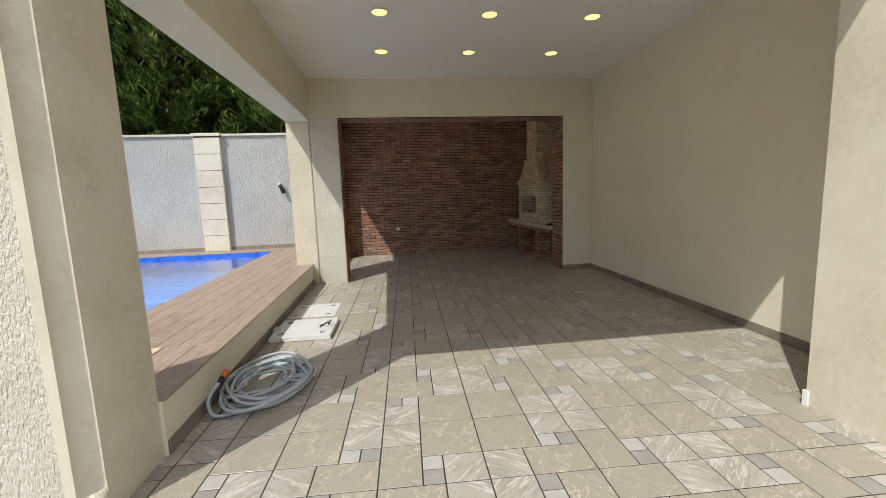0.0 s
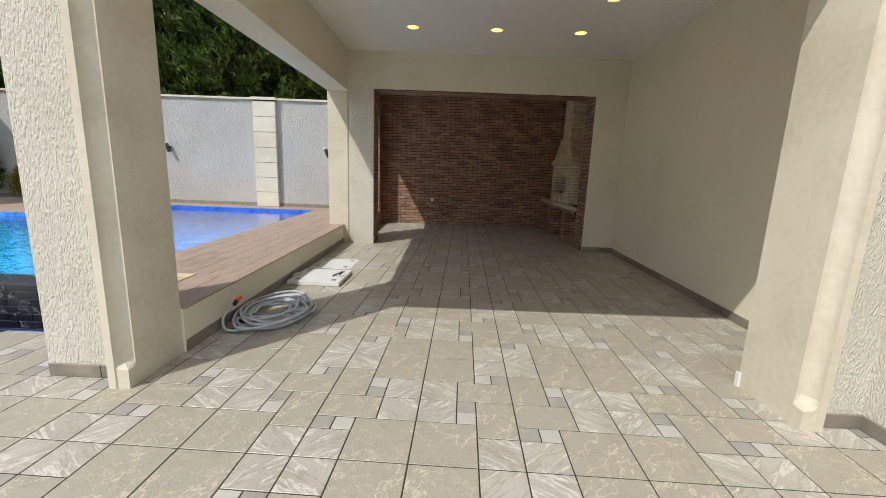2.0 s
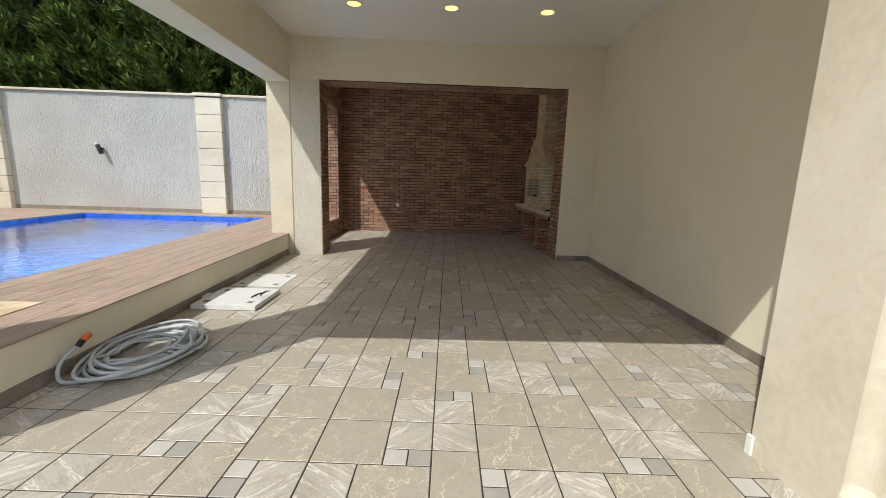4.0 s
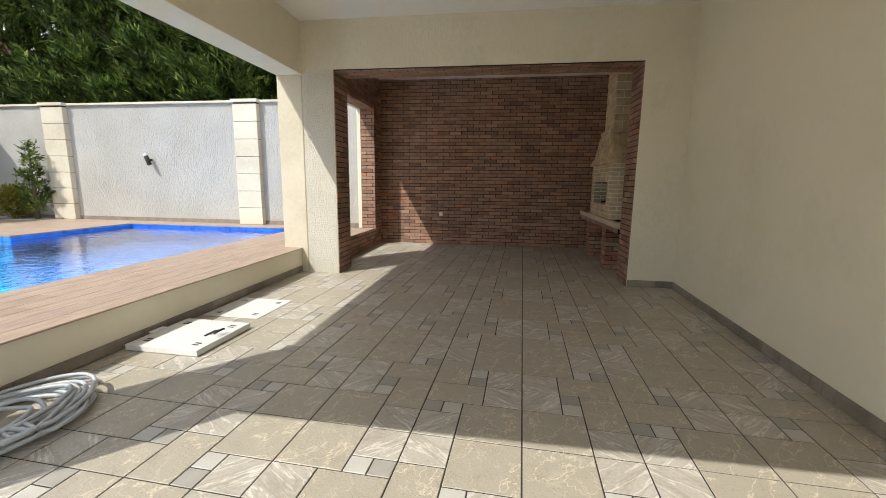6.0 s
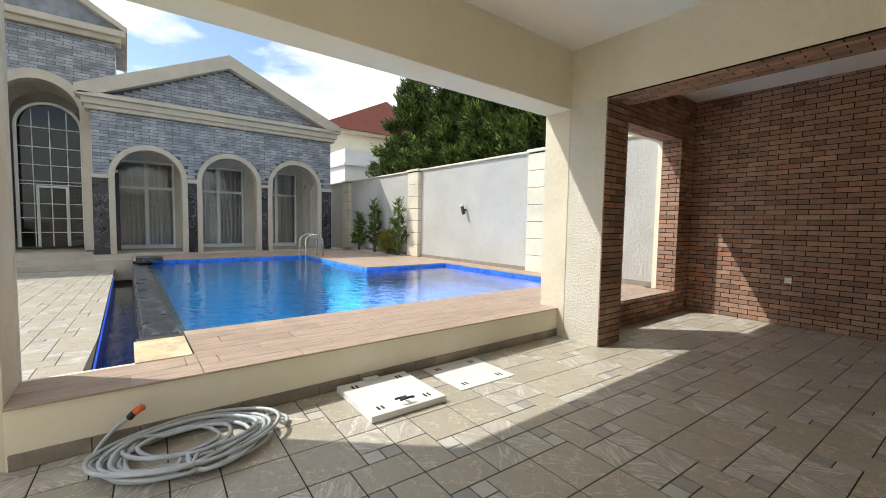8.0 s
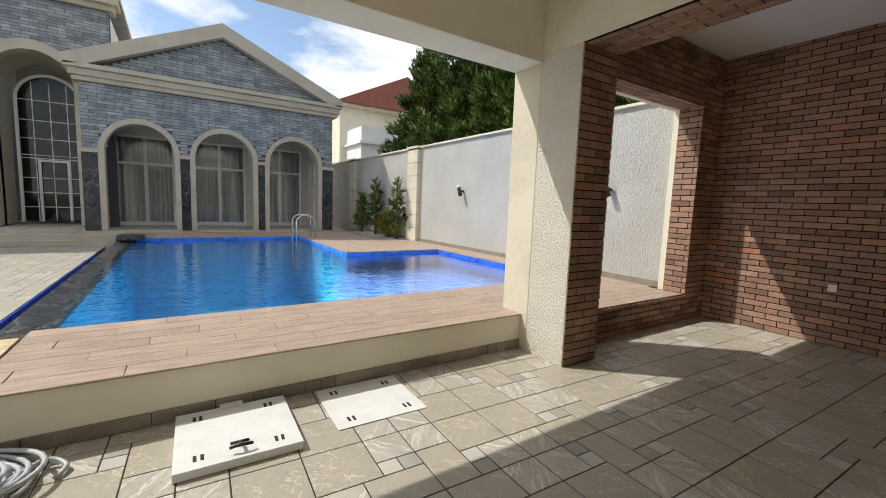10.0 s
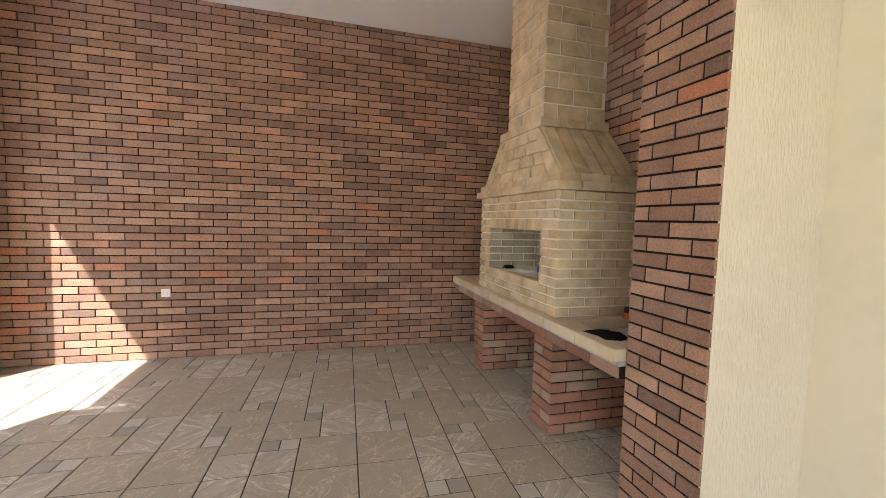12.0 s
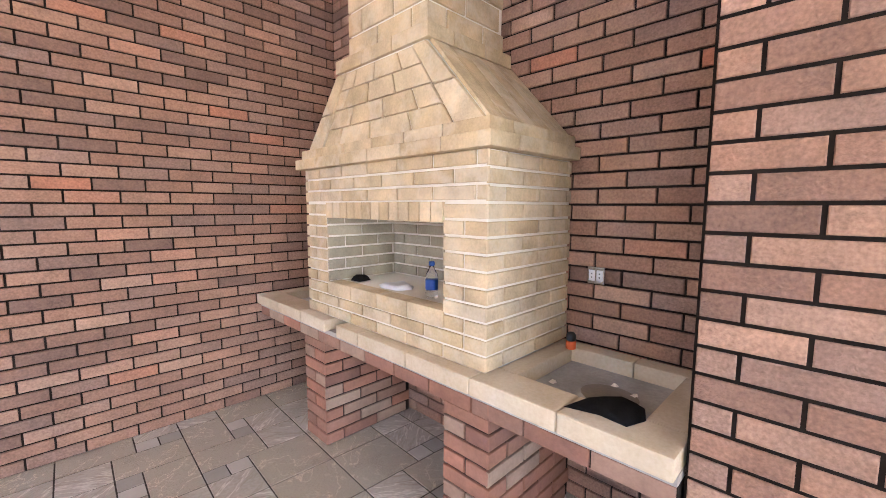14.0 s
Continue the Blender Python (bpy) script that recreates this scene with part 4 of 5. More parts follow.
PAVING_TURN = radians(2.42)
PAVING = [paving_mesh(k) for k in range(4)]
PINWHEEL = {(0, 0): 3, (0, 1): 2, (1, 0): 0, (1, 1): 1}
rng_p = random.Random(5)
far_tiles = []
made_tiles = 0
for i in range(-24, 12):
    for j in range(-18, 18):
        a, b = (i + 0.5) * 5 * UNIT, (j + 0.5) * 5 * UNIT
        cx = 0.319 + a * math.cos(PAVING_TURN) + b * math.sin(PAVING_TURN)
        cy = 1.260 + b * math.cos(PAVING_TURN) - a * math.sin(PAVING_TURN)
        turns = PINWHEEL[i % 2, j % 2]
        inside = (-1.85 < cx < RIGHT + 0.3 and 2.5 < cy < BACK + 0.3) or (cy < 2.95 and -13.0 < cx < 6.0 and cy > -8)
        if not inside:
            continue
        near = -1.7 < cx < 4.1 and cy > -0.2
        if near and made_tiles < 300:
            ob = new("paving_tile", PAVING[turns])
            ob.parent = floor
            ob.matrix_basis = pose(cx, cy, rng_p.uniform(-0.0006, 0.0006))
            made_tiles += 1
        else:
            far_tiles.append((cx, cy, turns))
bm = bmesh.new()
for cx, cy, turns in far_tiles:
    n0 = len(bm.verts)
    bm.from_mesh(PAVING[turns])
    bm.verts.ensure_lookup_table()
    for v in bm.verts[n0:]:
        v.co.x = min(max(v.co.x + cx, -13.0), 6.0)
        v.co.y += cy
        if v.co.y > 2.69 and v.co.x < -1.9:
            v.co.y = 2.69
bmesh.ops.dissolve_degenerate(bm, dist=0.0001, edges=bm.edges[:])
far = part("paving_field", bm, [TILE_TAN, TILE_PALE, TILE_GREY, TILE_SILVER, TILE_PALE_TURNED], floor)
tagged(far, kind="stuff")


# ---- deck planks ----
def planks(parent, x0, x1, y0, y1, z, along, length=0.9, width=0.2, limit=300):
    rng = random.Random(int(abs(x0 * 10 + y1)))
    wide, run = (x1 - x0, y1 - y0) if along == "y" else (y1 - y0, x1 - x0)
    n = max(1, round(wide / width))
    w = wide / n
    for r in range(n):
        a = -((r * 0.37) % 1.0) * length
        while a < run - 0.02:
            b0, b1 = max(a, 0), min(a + length, run)
            a += length
            if b1 - b0 < 0.03:
                continue
            if along == "y":
                m = plane_pose((x0 + r * w + 0.002, y0 + b0 + 0.002, z), (1, 0, 0), (0, 1, 0))
                me = slip_mesh("deck_plank", w - 0.0025, round(b1 - b0, 2) - 0.0025, 0.014, PLANK)
            else:
                m = plane_pose((x0 + b0 + 0.002, y0 + r * w + 0.002, z), (1, 0, 0), (0, 1, 0))
                me = slip_mesh("deck_plank", round(b1 - b0, 2) - 0.0025, w - 0.0025, 0.014, PLANK_X)
            ob = new("deck_plank", me)
            ob.parent = parent
            ob.matrix_basis = m


DZ = DECK - 0.0145
planks(deck, -2.87, -1.53, 3.40, 7.42, DZ, "y")
planks(deck, -2.02, -1.53, 2.42, 3.40, DZ, "y")
planks(deck, -2.87, -1.84, 7.42, YARD_Y, DZ, "y")
planks(deck, -1.84, -1.31, FACE_BACK, 10.28, DZ, "y")
planks(deck, -7.02, -2.87, 9.83, YARD_Y, DZ, "x")
planks(deck, -12.9, -7.02, 7.48, YARD_Y, DZ, "x")
planks(deck, -12.9, -11.2, 3.1, 7.48, DZ, "x")
slab = thing("loose_stone_slab", -2.35, 3.20, DECK - 0.016, "pale yellow stone slab set in the deck corner", "stone slab")
part("slab", boxes((-0.33, 0.32, -0.185, 0.185, 0.0, 0.02), bevel=0.004), CREAM_BRICK, slab)


# ---- garden wall details ----
def wall_pilaster(x0, x1):
    p = thing("wall_pilaster", (x0 + x1) / 2, YARD_Y, DECK - 0.002, "cream stone-block pilaster on the garden wall", "pilaster", "garden wall pilasters")
    h = (x1 - x0) / 2
    for k in range(7):
        z0 = k * 0.385
        part("block", boxes((-h, h, -0.13, 0.0, z0 + 0.004, min(z0 + 0.381, 2.73)), bevel=0.012), TRIM, p)
    part("core", boxes((-h + 0.015, h - 0.015, -0.115, 0.0, 0, 2.72)), GROUT, p)
    part("cap", boxes((-h - 0.03, h + 0.03, -0.16, 0.03, 2.72, 2.79), bevel=0.01), TRIM, p)
    return p


wall_pilaster(-4.57, -3.99)
wall_pilaster(-9.63, -9.02)
wall_pilaster(-14.7, -14.1)
yard_skirt = structure("baseboard_yard", boxes((-12.9, -1.7, YARD_Y - 0.012, YARD_Y - 0.001, DECK, DECK + 0.09)), SKIRT, "brown tile skirting along the garden wall", "skirting")


def wall_lamp(x):
    w = thing("wall_lamp", x, YARD_Y, 1.83, "dark tilted spot lamp with a pale lens on the white wall", "wall lamp", "garden wall lamps")
    part("bracket", tube([(0, 0.0, 0.0), (0, -0.05, 0.0)], 0.02, 12), DARK_METAL, w, "", True)
    body = turned([(0.03, -0.09), (0.034, -0.085), (0.034, 0.06), (0.03, 0.065)], 16)
    bmesh.ops.rotate(body, cent=(0, 0, 0), matrix=Matrix.Rotation(radians(-22), 3, "Y"), verts=body.verts[:])
    bmesh.ops.translate(body, vec=(0, -0.085, 0.0), verts=body.verts[:])
    part("body", body, DARK_METAL, w, "dark cylinder", True)
    lens = turned([(0.031, 0.065), (0.033, 0.07), (0.033, 0.10), (0.028, 0.104)], 16)
    bmesh.ops.rotate(lens, cent=(0, 0, 0), matrix=Matrix.Rotation(radians(-22), 3, "Y"), verts=lens.verts[:])
    bmesh.ops.translate(lens, vec=(0, -0.085, 0.0), verts=lens.verts[:])
    part("lens", lens, PLASTIC_WHITE, w, "pale lens end", True)
    w.scale = (1.4, 1.4, 1.4)


for lx in (-2.68, -6.85, -11.6):
    wall_lamp(lx)


# ---- stacked stone face of the pool ----
courses(ledge, (-11.2, 3.10, -0.75), (1, 0, 0), (0, 0, 1), 8.35, 0.98, BLACK_STONE, name="stone", length=0.22, course=0.075, joint=0.004, proud=0.022,
        pick=lambda a, b: a > 4.2 and b > 0.35, bond=0.37)
cap = thing("ledge_cap", -11.1, 3.45, DECK, "black polished cap block at the end of the overflow ledge", "cap stone")
part("block", boxes((-0.3, 0.3, -0.3, 0.25, -0.02, 0.09), bevel=0.01), BLACK_STONE, cap)

# ---- pool ladder ----
ladder = thing("pool_ladder", -10.75, 7.42, DECK, "polished steel pool ladder with two curved rails", "ladder")
for lx in (-0.25, 0.25):
    hoop = [(lx, 0.35, 0.0), (lx, 0.35, 0.45)] + [(lx, 0.08 + 0.27 * math.cos(k), 0.45 + 0.22 * math.sin(k)) for k in [math.pi * j / 10 for j in range(1, 10)]] + [(lx, -0.19, 0.45), (lx, -0.19, -1.0)]
    part("rail", tube(hoop, 0.021, 10), METAL, ladder, "", True)
for k in range(3):
    part("tread", boxes((-0.25, 0.25, -0.22, -0.14, -0.35 - 0.25 * k, -0.32 - 0.25 * k), bevel=0.006), METAL, ladder)


# ---- pool house ----
HX, HY0, HY1, PORCH_Z = -13.1, 2.29, 9.08, 0.42
ARCHES = [(3.56, 0.94), (5.69, 0.94), (7.78, 0.94)]
SPRING, ARCH_IN = 2.62, 0.80


def arch_outline(cy, r, z0, spring, n=16):
    return [(cy - r, z0)] + [(cy - r * math.cos(math.pi * k / n), spring + r * math.sin(math.pi * k / n)) for k in range(n + 1)] + [(cy + r, z0)]


def arch_wall(y0, y1, z0, z1, arches, x0, x1):
    """A wall across y with arched openings cut through it."""
    bm = bmesh.new()

    def quad_box(pa, pb, pc, pd):
        f = [bm.verts.new((x1, *p)) for p in (pa, pb, pc, pd)]
        b = [bm.verts.new((x0, *p)) for p in (pa, pb, pc, pd)]
        bm.faces.new(f)
        bm.faces.new(b[::-1])
        for i in range(4):
            j = (i + 1) % 4
            bm.faces.new((f[i], b[i], b[j], f[j]))
    at = y0
    for cy, r, spring in arches:
        quad_box((at, z0), (cy - r, z0), (cy - r, z1), (at, z1))
        n = 16
        pts = [(cy - r * math.cos(math.pi * k / n), spring + r * math.sin(math.pi * k / n)) for k in range(n + 1)]
        for p, q in zip(pts, pts[1:]):
            quad_box(p, q, (q[0], z1), (p[0], z1))
        at = cy + r
    quad_box((at, z0), (y1, z0), (y1, z1), (at, z1))
    bmesh.ops.remove_doubles(bm, verts=bm.verts[:], dist=0.0005)
    bmesh.ops.recalc_face_normals(bm, faces=bm.faces[:])
    return bm


def arch_trim(cy, r_in, r_out, z0, spring, x0, x1, n=20):
    """A band that follows an arch down both legs."""
    bm = bmesh.new()
    inner = [(cy - r_in, z0)] + [(cy - r_in * math.cos(math.pi * k / n), spring + r_in * math.sin(math.pi * k / n)) for k in range(n + 1)] + [(cy + r_in, z0)]
    outer = [(cy - r_out, z0)] + [(cy - r_out * math.cos(math.pi * k / n), spring + r_out * math.sin(math.pi * k / n)) for k in range(n + 1)] + [(cy + r_out, z0)]
    rows = []
    for x, (pa, pb) in ((x1, (inner, outer)), (x0, (inner, outer))):
        rows.append(([bm.verts.new((x, *p)) for p in pa], [bm.verts.new((x, *p)) for p in pb]))
    (fi, fo), (bi, bo) = rows
    for i in range(len(inner) - 1):
        bm.faces.new((fi[i], fi[i + 1], fo[i + 1], fo[i]))
        bm.faces.new((bi[i], bo[i], bo[i + 1], bi[i + 1]))
        bm.faces.new((fi[i], bi[i], bi[i + 1], fi[i + 1]))
        bm.faces.new((fo[i], fo[i + 1], bo[i + 1], bo[i]))
    bmesh.ops.recalc_face_normals(bm, faces=bm.faces[:])
    return bm


house = thing("pool_house", 0, 0, 0, "grey brick pool house with three arches and a gable", "house")
part("porch_floor", boxes((-15.3, HX + 0.02, HY0 - 0.1, 9.6, -0.3, PORCH_Z), (HX + 0.02, HX + 0.35, HY0, 9.2, -0.3, PORCH_Z - 0.14)), STONE, house, "pale stone porch step")
front = part("wall", arch_wall(HY0, HY1, PORCH_Z, 4.40, [(c, ARCH_IN + 0.02, SPRING) for c, r in ARCHES], HX - 0.3, HX), GREY_MORTAR, house, "blue-grey brick front")


def in_arch(y, z, grow=0.05):
    for c, r in ARCHES:
        if abs(y - c) < r - grow and z < SPRING:
            return True
        if z >= SPRING and math.hypot(y - c, z - SPRING) < r - grow:
            return True
    return False


courses(front, (HX, HY0, SPRING), (0, 1, 0), (0, 0, 1), HY1 - HY0, 4.36 - SPRING, GREY_BRICK, name="facade_brick", length=0.36, course=0.088, joint=0.012, proud=0.012,
        skip=lambda a, b: in_arch(HY0 + a, SPRING + b))
gable = part("gable", prism([(HY0 - 0.05, 4.75), (HY1 + 0.1, 4.75), (5.68, 6.35)], HX - 0.3, HX, "x"), GREY_MORTAR, house, "blue-grey brick gable")
courses(gable, (HX, HY0, 4.72), (0, 1, 0), (0, 0, 1), HY1 - HY0, 1.6, GREY_BRICK, name="facade_brick", length=0.36, course=0.088, joint=0.012, proud=0.012,
        skip=lambda a, b: 4.72 + b > 6.22 - abs(HY0 + a - 5.68) * 0.455)
for out, za, zb in ((0.12, 4.38, 4.50), (0.18, 4.50, 4.68), (0.26, 4.68, 4.80)):
    part("entablature", boxes((HX - 0.35, HX + out, HY0 - out, 9.10 + out, za, zb), bevel=0.02), STONE, house, "beige stone entablature course")
for sgn, yend in ((1, 9.38), (-1, 1.98)):
    rake = [(5.68, 6.58), (yend, 4.93), (yend, 4.72), (yend - sgn * 0.55, 4.80), (5.68, 6.20)]
    part("raking_cornice", prism(rake, HX - 0.35, HX + 0.26, "x"), STONE, house, "beige stone raking cornice")
    part("roof_slope", prism([(5.68, 6.62), (yend, 4.97), (yend, 4.93), (5.68, 6.58)], -19, HX + 0.2, "x"), STONE, house)
part("side_wall", boxes((-19, HX - 0.3, HY1 - 0.3, HY1, -0.2, 4.9)), WHITE_WALL, house)
part("side_wall", boxes((-19, -15.25, HY0, HY0 + 0.3, -0.2, 4.9)), WHITE_WALL, house)
part("porch_ceiling", boxes((-15.3, HX - 0.3, HY0, HY1, 3.75, 3.85)), WHITE, house)
for dims in ((HY0, 2.75, 0, 3.8), (4.35, 4.85, 0, 3.8), (6.55, 6.95, 0, 3.8), (8.55, HY1, 0, 3.8), (2.75, 4.35, 3.35, 3.8), (4.85, 6.55, 3.35, 3.8), (6.95, 8.55, 3.35, 3.8)):
    part("porch_wall", boxes((-15.6, -15.3, *dims)), PORCH, house)
part("porch_side", boxes((-15.3, HX - 0.3, HY0 - 0.02, HY0 + 0.2, PORCH_Z, 3.8)), WHITE_WALL, house)
for c, r in ARCHES:
    part("arch_trim", arch_trim(c, ARCH_IN, r, PORCH_Z, SPRING, HX - 0.32, HX + 0.05), STONE, house, "beige stone arch surround")
for y0, y1 in ((HY0 - 0.02, 2.615), (4.505, 4.745), (6.635, 6.835), (8.725, HY1 + 0.02)):
    pil = part("pilaster", boxes((HX - 0.1, HX + 0.04, y0, y1, PORCH_Z, SPRING - 0.08), bevel=0.01), BLACK_STONE, house, "black marble pilaster facing")
    part("pilaster_cap", boxes((HX - 0.1, HX + 0.08, y0 - 0.03, y1 + 0.03, SPRING - 0.08, SPRING + 0.02), bevel=0.012), STONE, pil, "beige stone cap")
for y0, y1 in ((2.75, 4.35), (4.85, 6.55), (6.95, 8.55)):
    ym = (y0 + y1) / 2
    win = part("french_door", boxes((-15.5, -15.36, y0 + 0.07, y1 - 0.07, 2.42, 2.50)), FRAME_WHITE, house, "white framed french door")
    for ya, yb, za, zb in ((y0, y0 + 0.07, PORCH_Z, 3.35), (y1 - 0.07, y1, PORCH_Z, 3.35), (ym - 0.05, ym + 0.05, 0.55, 2.42), (ym - 0.05, ym + 0.05, 2.50, 3.28)):
        part("stile", boxes((-15.5, -15.36, ya, yb, za, zb)), FRAME_WHITE, win)
    for za, zb in ((3.28, 3.35), (PORCH_Z, 0.55)):
        part("rail", boxes((-15.5, -15.36, y0 + 0.07, y1 - 0.07, za, zb)), FRAME_WHITE, win)
    for a, b in ((y0 + 0.07, (y0 + y1) / 2 - 0.05), ((y0 + y1) / 2 + 0.05, y1 - 0.07)):
        part("pane", boxes((-15.44, -15.43, a, b, 0.55, 2.42)), GLASS, win, "clear glass")
        part("pane", boxes((-15.44, -15.43, a, b, 2.50, 3.28)), GLASS, win, "clear glass")
        for k in range(1, 4):
            part("glazing_bar", boxes((-15.428, -15.42, a, b, 0.55 + k * 0.47 - 0.006, 0.55 + k * 0.47 + 0.006)), FRAME_WHITE, win)
        part("glazing_bar", boxes((-15.428, -15.42, (a + b) / 2 - 0.006, (a + b) / 2 + 0.006, 0.55, 3.28)), FRAME_WHITE, win)
    folds = bmesh.new()
    n = 60
    fr = [folds.verts.new((-15.85 + 0.04 * math.sin(k * 1.3), y0 + (y1 - y0) * k / n, 0.45)) for k in range(n + 1)]
    to = [folds.verts.new((-15.85 + 0.035 * math.sin(k * 1.3 + 0.3), y0 + (y1 - y0) * k / n, 3.3)) for k in range(n + 1)]
    for k in range(n):
        folds.faces.new((fr[k], fr[k + 1], to[k + 1], to[k]))
    part("curtain", folds, CURTAIN, win, "pale drawn curtain", True)
for nx in (-14.75, -13.95):
    niche = arch_trim(0.0, 0.30, 0.37, PORCH_Z, 2.55, 0.0, 0.05)
    bmesh.ops.rotate(niche, cent=(0, 0, 0), matrix=Matrix.Rotation(-math.pi / 2, 3, "Z"), verts=niche.verts[:])
    bmesh.ops.translate(niche, vec=(nx, HY1 - 0.3, 0), verts=niche.verts[:])
    part("wall_arch", niche, TRIM, house, "slender arched moulding on the porch side wall")
part("room_back", boxes((-19, -18.9, HY0, HY1, 0, 4.2), (-18.9, -15.6, HY0 + 0.3, HY1 - 0.3, 0.3, 0.42), (-18.9, -15.6, HY0, HY1, 3.8, 3.9)), PORCH, house)

# ---- entrance tower and wing ----
tower = thing("entrance_tower", 0, 0, 0, "tall grey brick entrance bay with a high arched window", "house")
TX = -14.6
part("wall", arch_wall(-0.35, HY0 + 0.55, 0.4, 6.75, [(1.12, 0.88, 4.45)], TX - 0.4, TX), GREY_MORTAR, tower)
tw = part("brick_face", boxes((TX - 0.02, TX + 0.001, 0.3, 0.31, 5.0, 5.01)), GREY_MORTAR, tower)
courses(tw, (TX, -0.35, 4.9), (0, 1, 0), (0, 0, 1), HY0 + 0.9, 1.82, GREY_BRICK, name="facade_brick", length=0.36, course=0.088, joint=0.012, proud=0.012, limit=100,
        skip=lambda a, b: math.hypot(-0.35 + a - 1.12, 0.45 + b) < 1.05)
part("arch_trim", arch_trim(1.12, 0.86, 1.12, 0.45, 4.45, TX - 0.6, TX + 0.06), STONE, tower, "beige stone arch surround")
part("reveal", arch_trim(1.12, 0.86, 0.92, 0.45, 4.45, TX - 1.6, TX - 0.4), STONE, tower)
part("side_pier", boxes((TX - 0.3, TX + 0.05, -0.35, 0.0, 0.4, 4.9)), STONE, tower)
part("cornice", boxes((TX - 0.4, TX + 0.15, -0.5, HY0 + 0.7, 6.75, 6.9), (TX - 0.4, TX + 0.28, -0.62, HY0 + 0.82, 6.9, 7.08), bevel=0.02), STONE, tower, "beige stone cornice")
part("pediment", prism([(-0.6, 7.08), (HY0 + 0.8, 7.08), (1.2, 8.2)], TX - 4, TX + 0.02, "x"), GREY_BRICK, tower)
for sgn, ye in ((1, 3.15), (-1, -0.68)):
    part("raking_cornice", prism([(1.2, 8.4), (ye, 7.2), (ye, 7.05), (1.2, 8.15)], TX - 4.2, TX + 0.25, "x"), STONE, tower)
part("side_wall", boxes((-19, TX - 0.4, HY0 + 0.35, HY0 + 0.55, 4.9, 6.75), (-19, TX - 0.4, -0.35, -0.2, 0.4, 6.75)), WHITE_WALL, tower)
tall = part("tall_window", arch_trim(1.15, 0.72, 0.80, 0.5, 4.2, TX - 1.62, TX - 1.52), FRAME_WHITE, tower, "tall white framed arched window")
part("pane", prism(arch_outline(1.15, 0.72, 0.5, 4.2), TX - 1.585, TX - 1.575, "x"), DARK_GLASS, tall, "dark reflecting glass")
for z in (0.95, 1.4, 1.85, 2.45, 2.55, 3.05, 3.6, 4.2):
    part("glazing_bar", boxes((TX - 1.57, TX - 1.55, 0.44, 1.86, z - 0.012, z + 0.012)), FRAME_WHITE, tall)
for y in (0.75, 1.15, 1.55):
    part("glazing_bar", boxes((TX - 1.57, TX - 1.55, y - 0.012, y + 0.012, 0.5, 4.75)), FRAME_WHITE, tall)
part("door_frame", boxes((TX - 1.56, TX - 1.5, 0.80, 0.87, 0.5, 2.42), (TX - 1.56, TX - 1.5, 1.48, 1.55, 0.5, 2.42), (TX - 1.56, TX - 1.5, 0.87, 1.48, 2.35, 2.42)), FRAME_WHITE, tall, "white door frame")
part("hall_back", boxes((-19.2, -19, -1, HY0, 0, 7)), PORCH, tower)
part("step", boxes((-17, -13.9, -2.2, HY0, -0.2, 0.42), (-13.9, -13.55, -2.0, HY0, -0.2, 0.28), (-13.55, -13.2, -1.8, HY0, -0.2, 0.14)), STONE, tower, "pale stone entrance steps")

wing = thing("house_wing", 0, 0, 0, "white rendered house wing with a black marble base", "house")
part("wall", boxes((-19, -14.65, -9, -0.35, 2.72, 4.55)), WHITE_WALL, wing)
part("base_wall", arch_wall(-9, -0.35, 0.4, 2.72, [(-2.0, 0.62, 1.95), (-4.6, 0.62, 1.95)], -14.95, -14.65), GREY_MORTAR, wing)
courses(wing, (-14.65, -9, 0.4), (0, 1, 0), (0, 0, 1), 8.65, 2.3, BLACK_STONE, name="marble_block", length=0.55, course=0.18, joint=0.003, proud=0.02, limit=200,
        skip=lambda a, b: min(abs(-9 + a + 2.0), abs(-9 + a + 4.6)) < 0.85)
for c in (-2.0, -4.6):
    part("arch_trim", arch_trim(c, 0.62, 0.84, 0.4, 1.95, -15.0, -14.58), STONE, wing)
    wwin = part("window", arch_trim(c, 0.55, 0.62, 0.5, 1.95, -14.9, -14.82), FRAME_WHITE, wing)
    part("pane", prism(arch_outline(c, 0.56, 0.5, 1.95), -14.87, -14.86, "x"), DARK_GLASS, wwin)
    for z in (0.9, 1.3, 1.7, 2.1):
        part("glazing_bar", boxes((-14.855, -14.84, c - 0.55, c + 0.55, z - 0.01, z + 0.01)), FRAME_WHITE, wwin)
part("string_course", boxes((-14.7, -14.55, -9, -0.35, 2.68, 2.80), bevel=0.015), STONE, wing)
part("plinth", boxes((-14.9, -14.45, -9, -0.35, -0.1, 0.42)), STONE, wing)
part("cornice", boxes((-14.9, -14.4, -9, -0.2, 4.55, 4.68), (-14.9, -14.25, -9, -0.1, 4.68, 4.82), bevel=0.02), STONE, wing)
roof = bmesh.new()
for r in range(14):
    for c in range(44):
        y0, x0, z0 = -9 + c * 0.2, -14.2 - r * 0.3, 4.84 + r * 0.115
        for v in (box(roof, x0 - 0.32, x0, y0 + 0.004, y0 + 0.196, z0 - 0.01, z0 + 0.035),):
            for q in v:
                if q.co.x < x0 - 0.1:
                    q.co.z += 0.115
tagged(part("roof_tiles", roof, material("grey_roof_tile", [(0.10, 0.095, 0.09), (0.16, 0.15, 0.14)], 6, 0.7, vary="piece"), wing), kind="stuff")

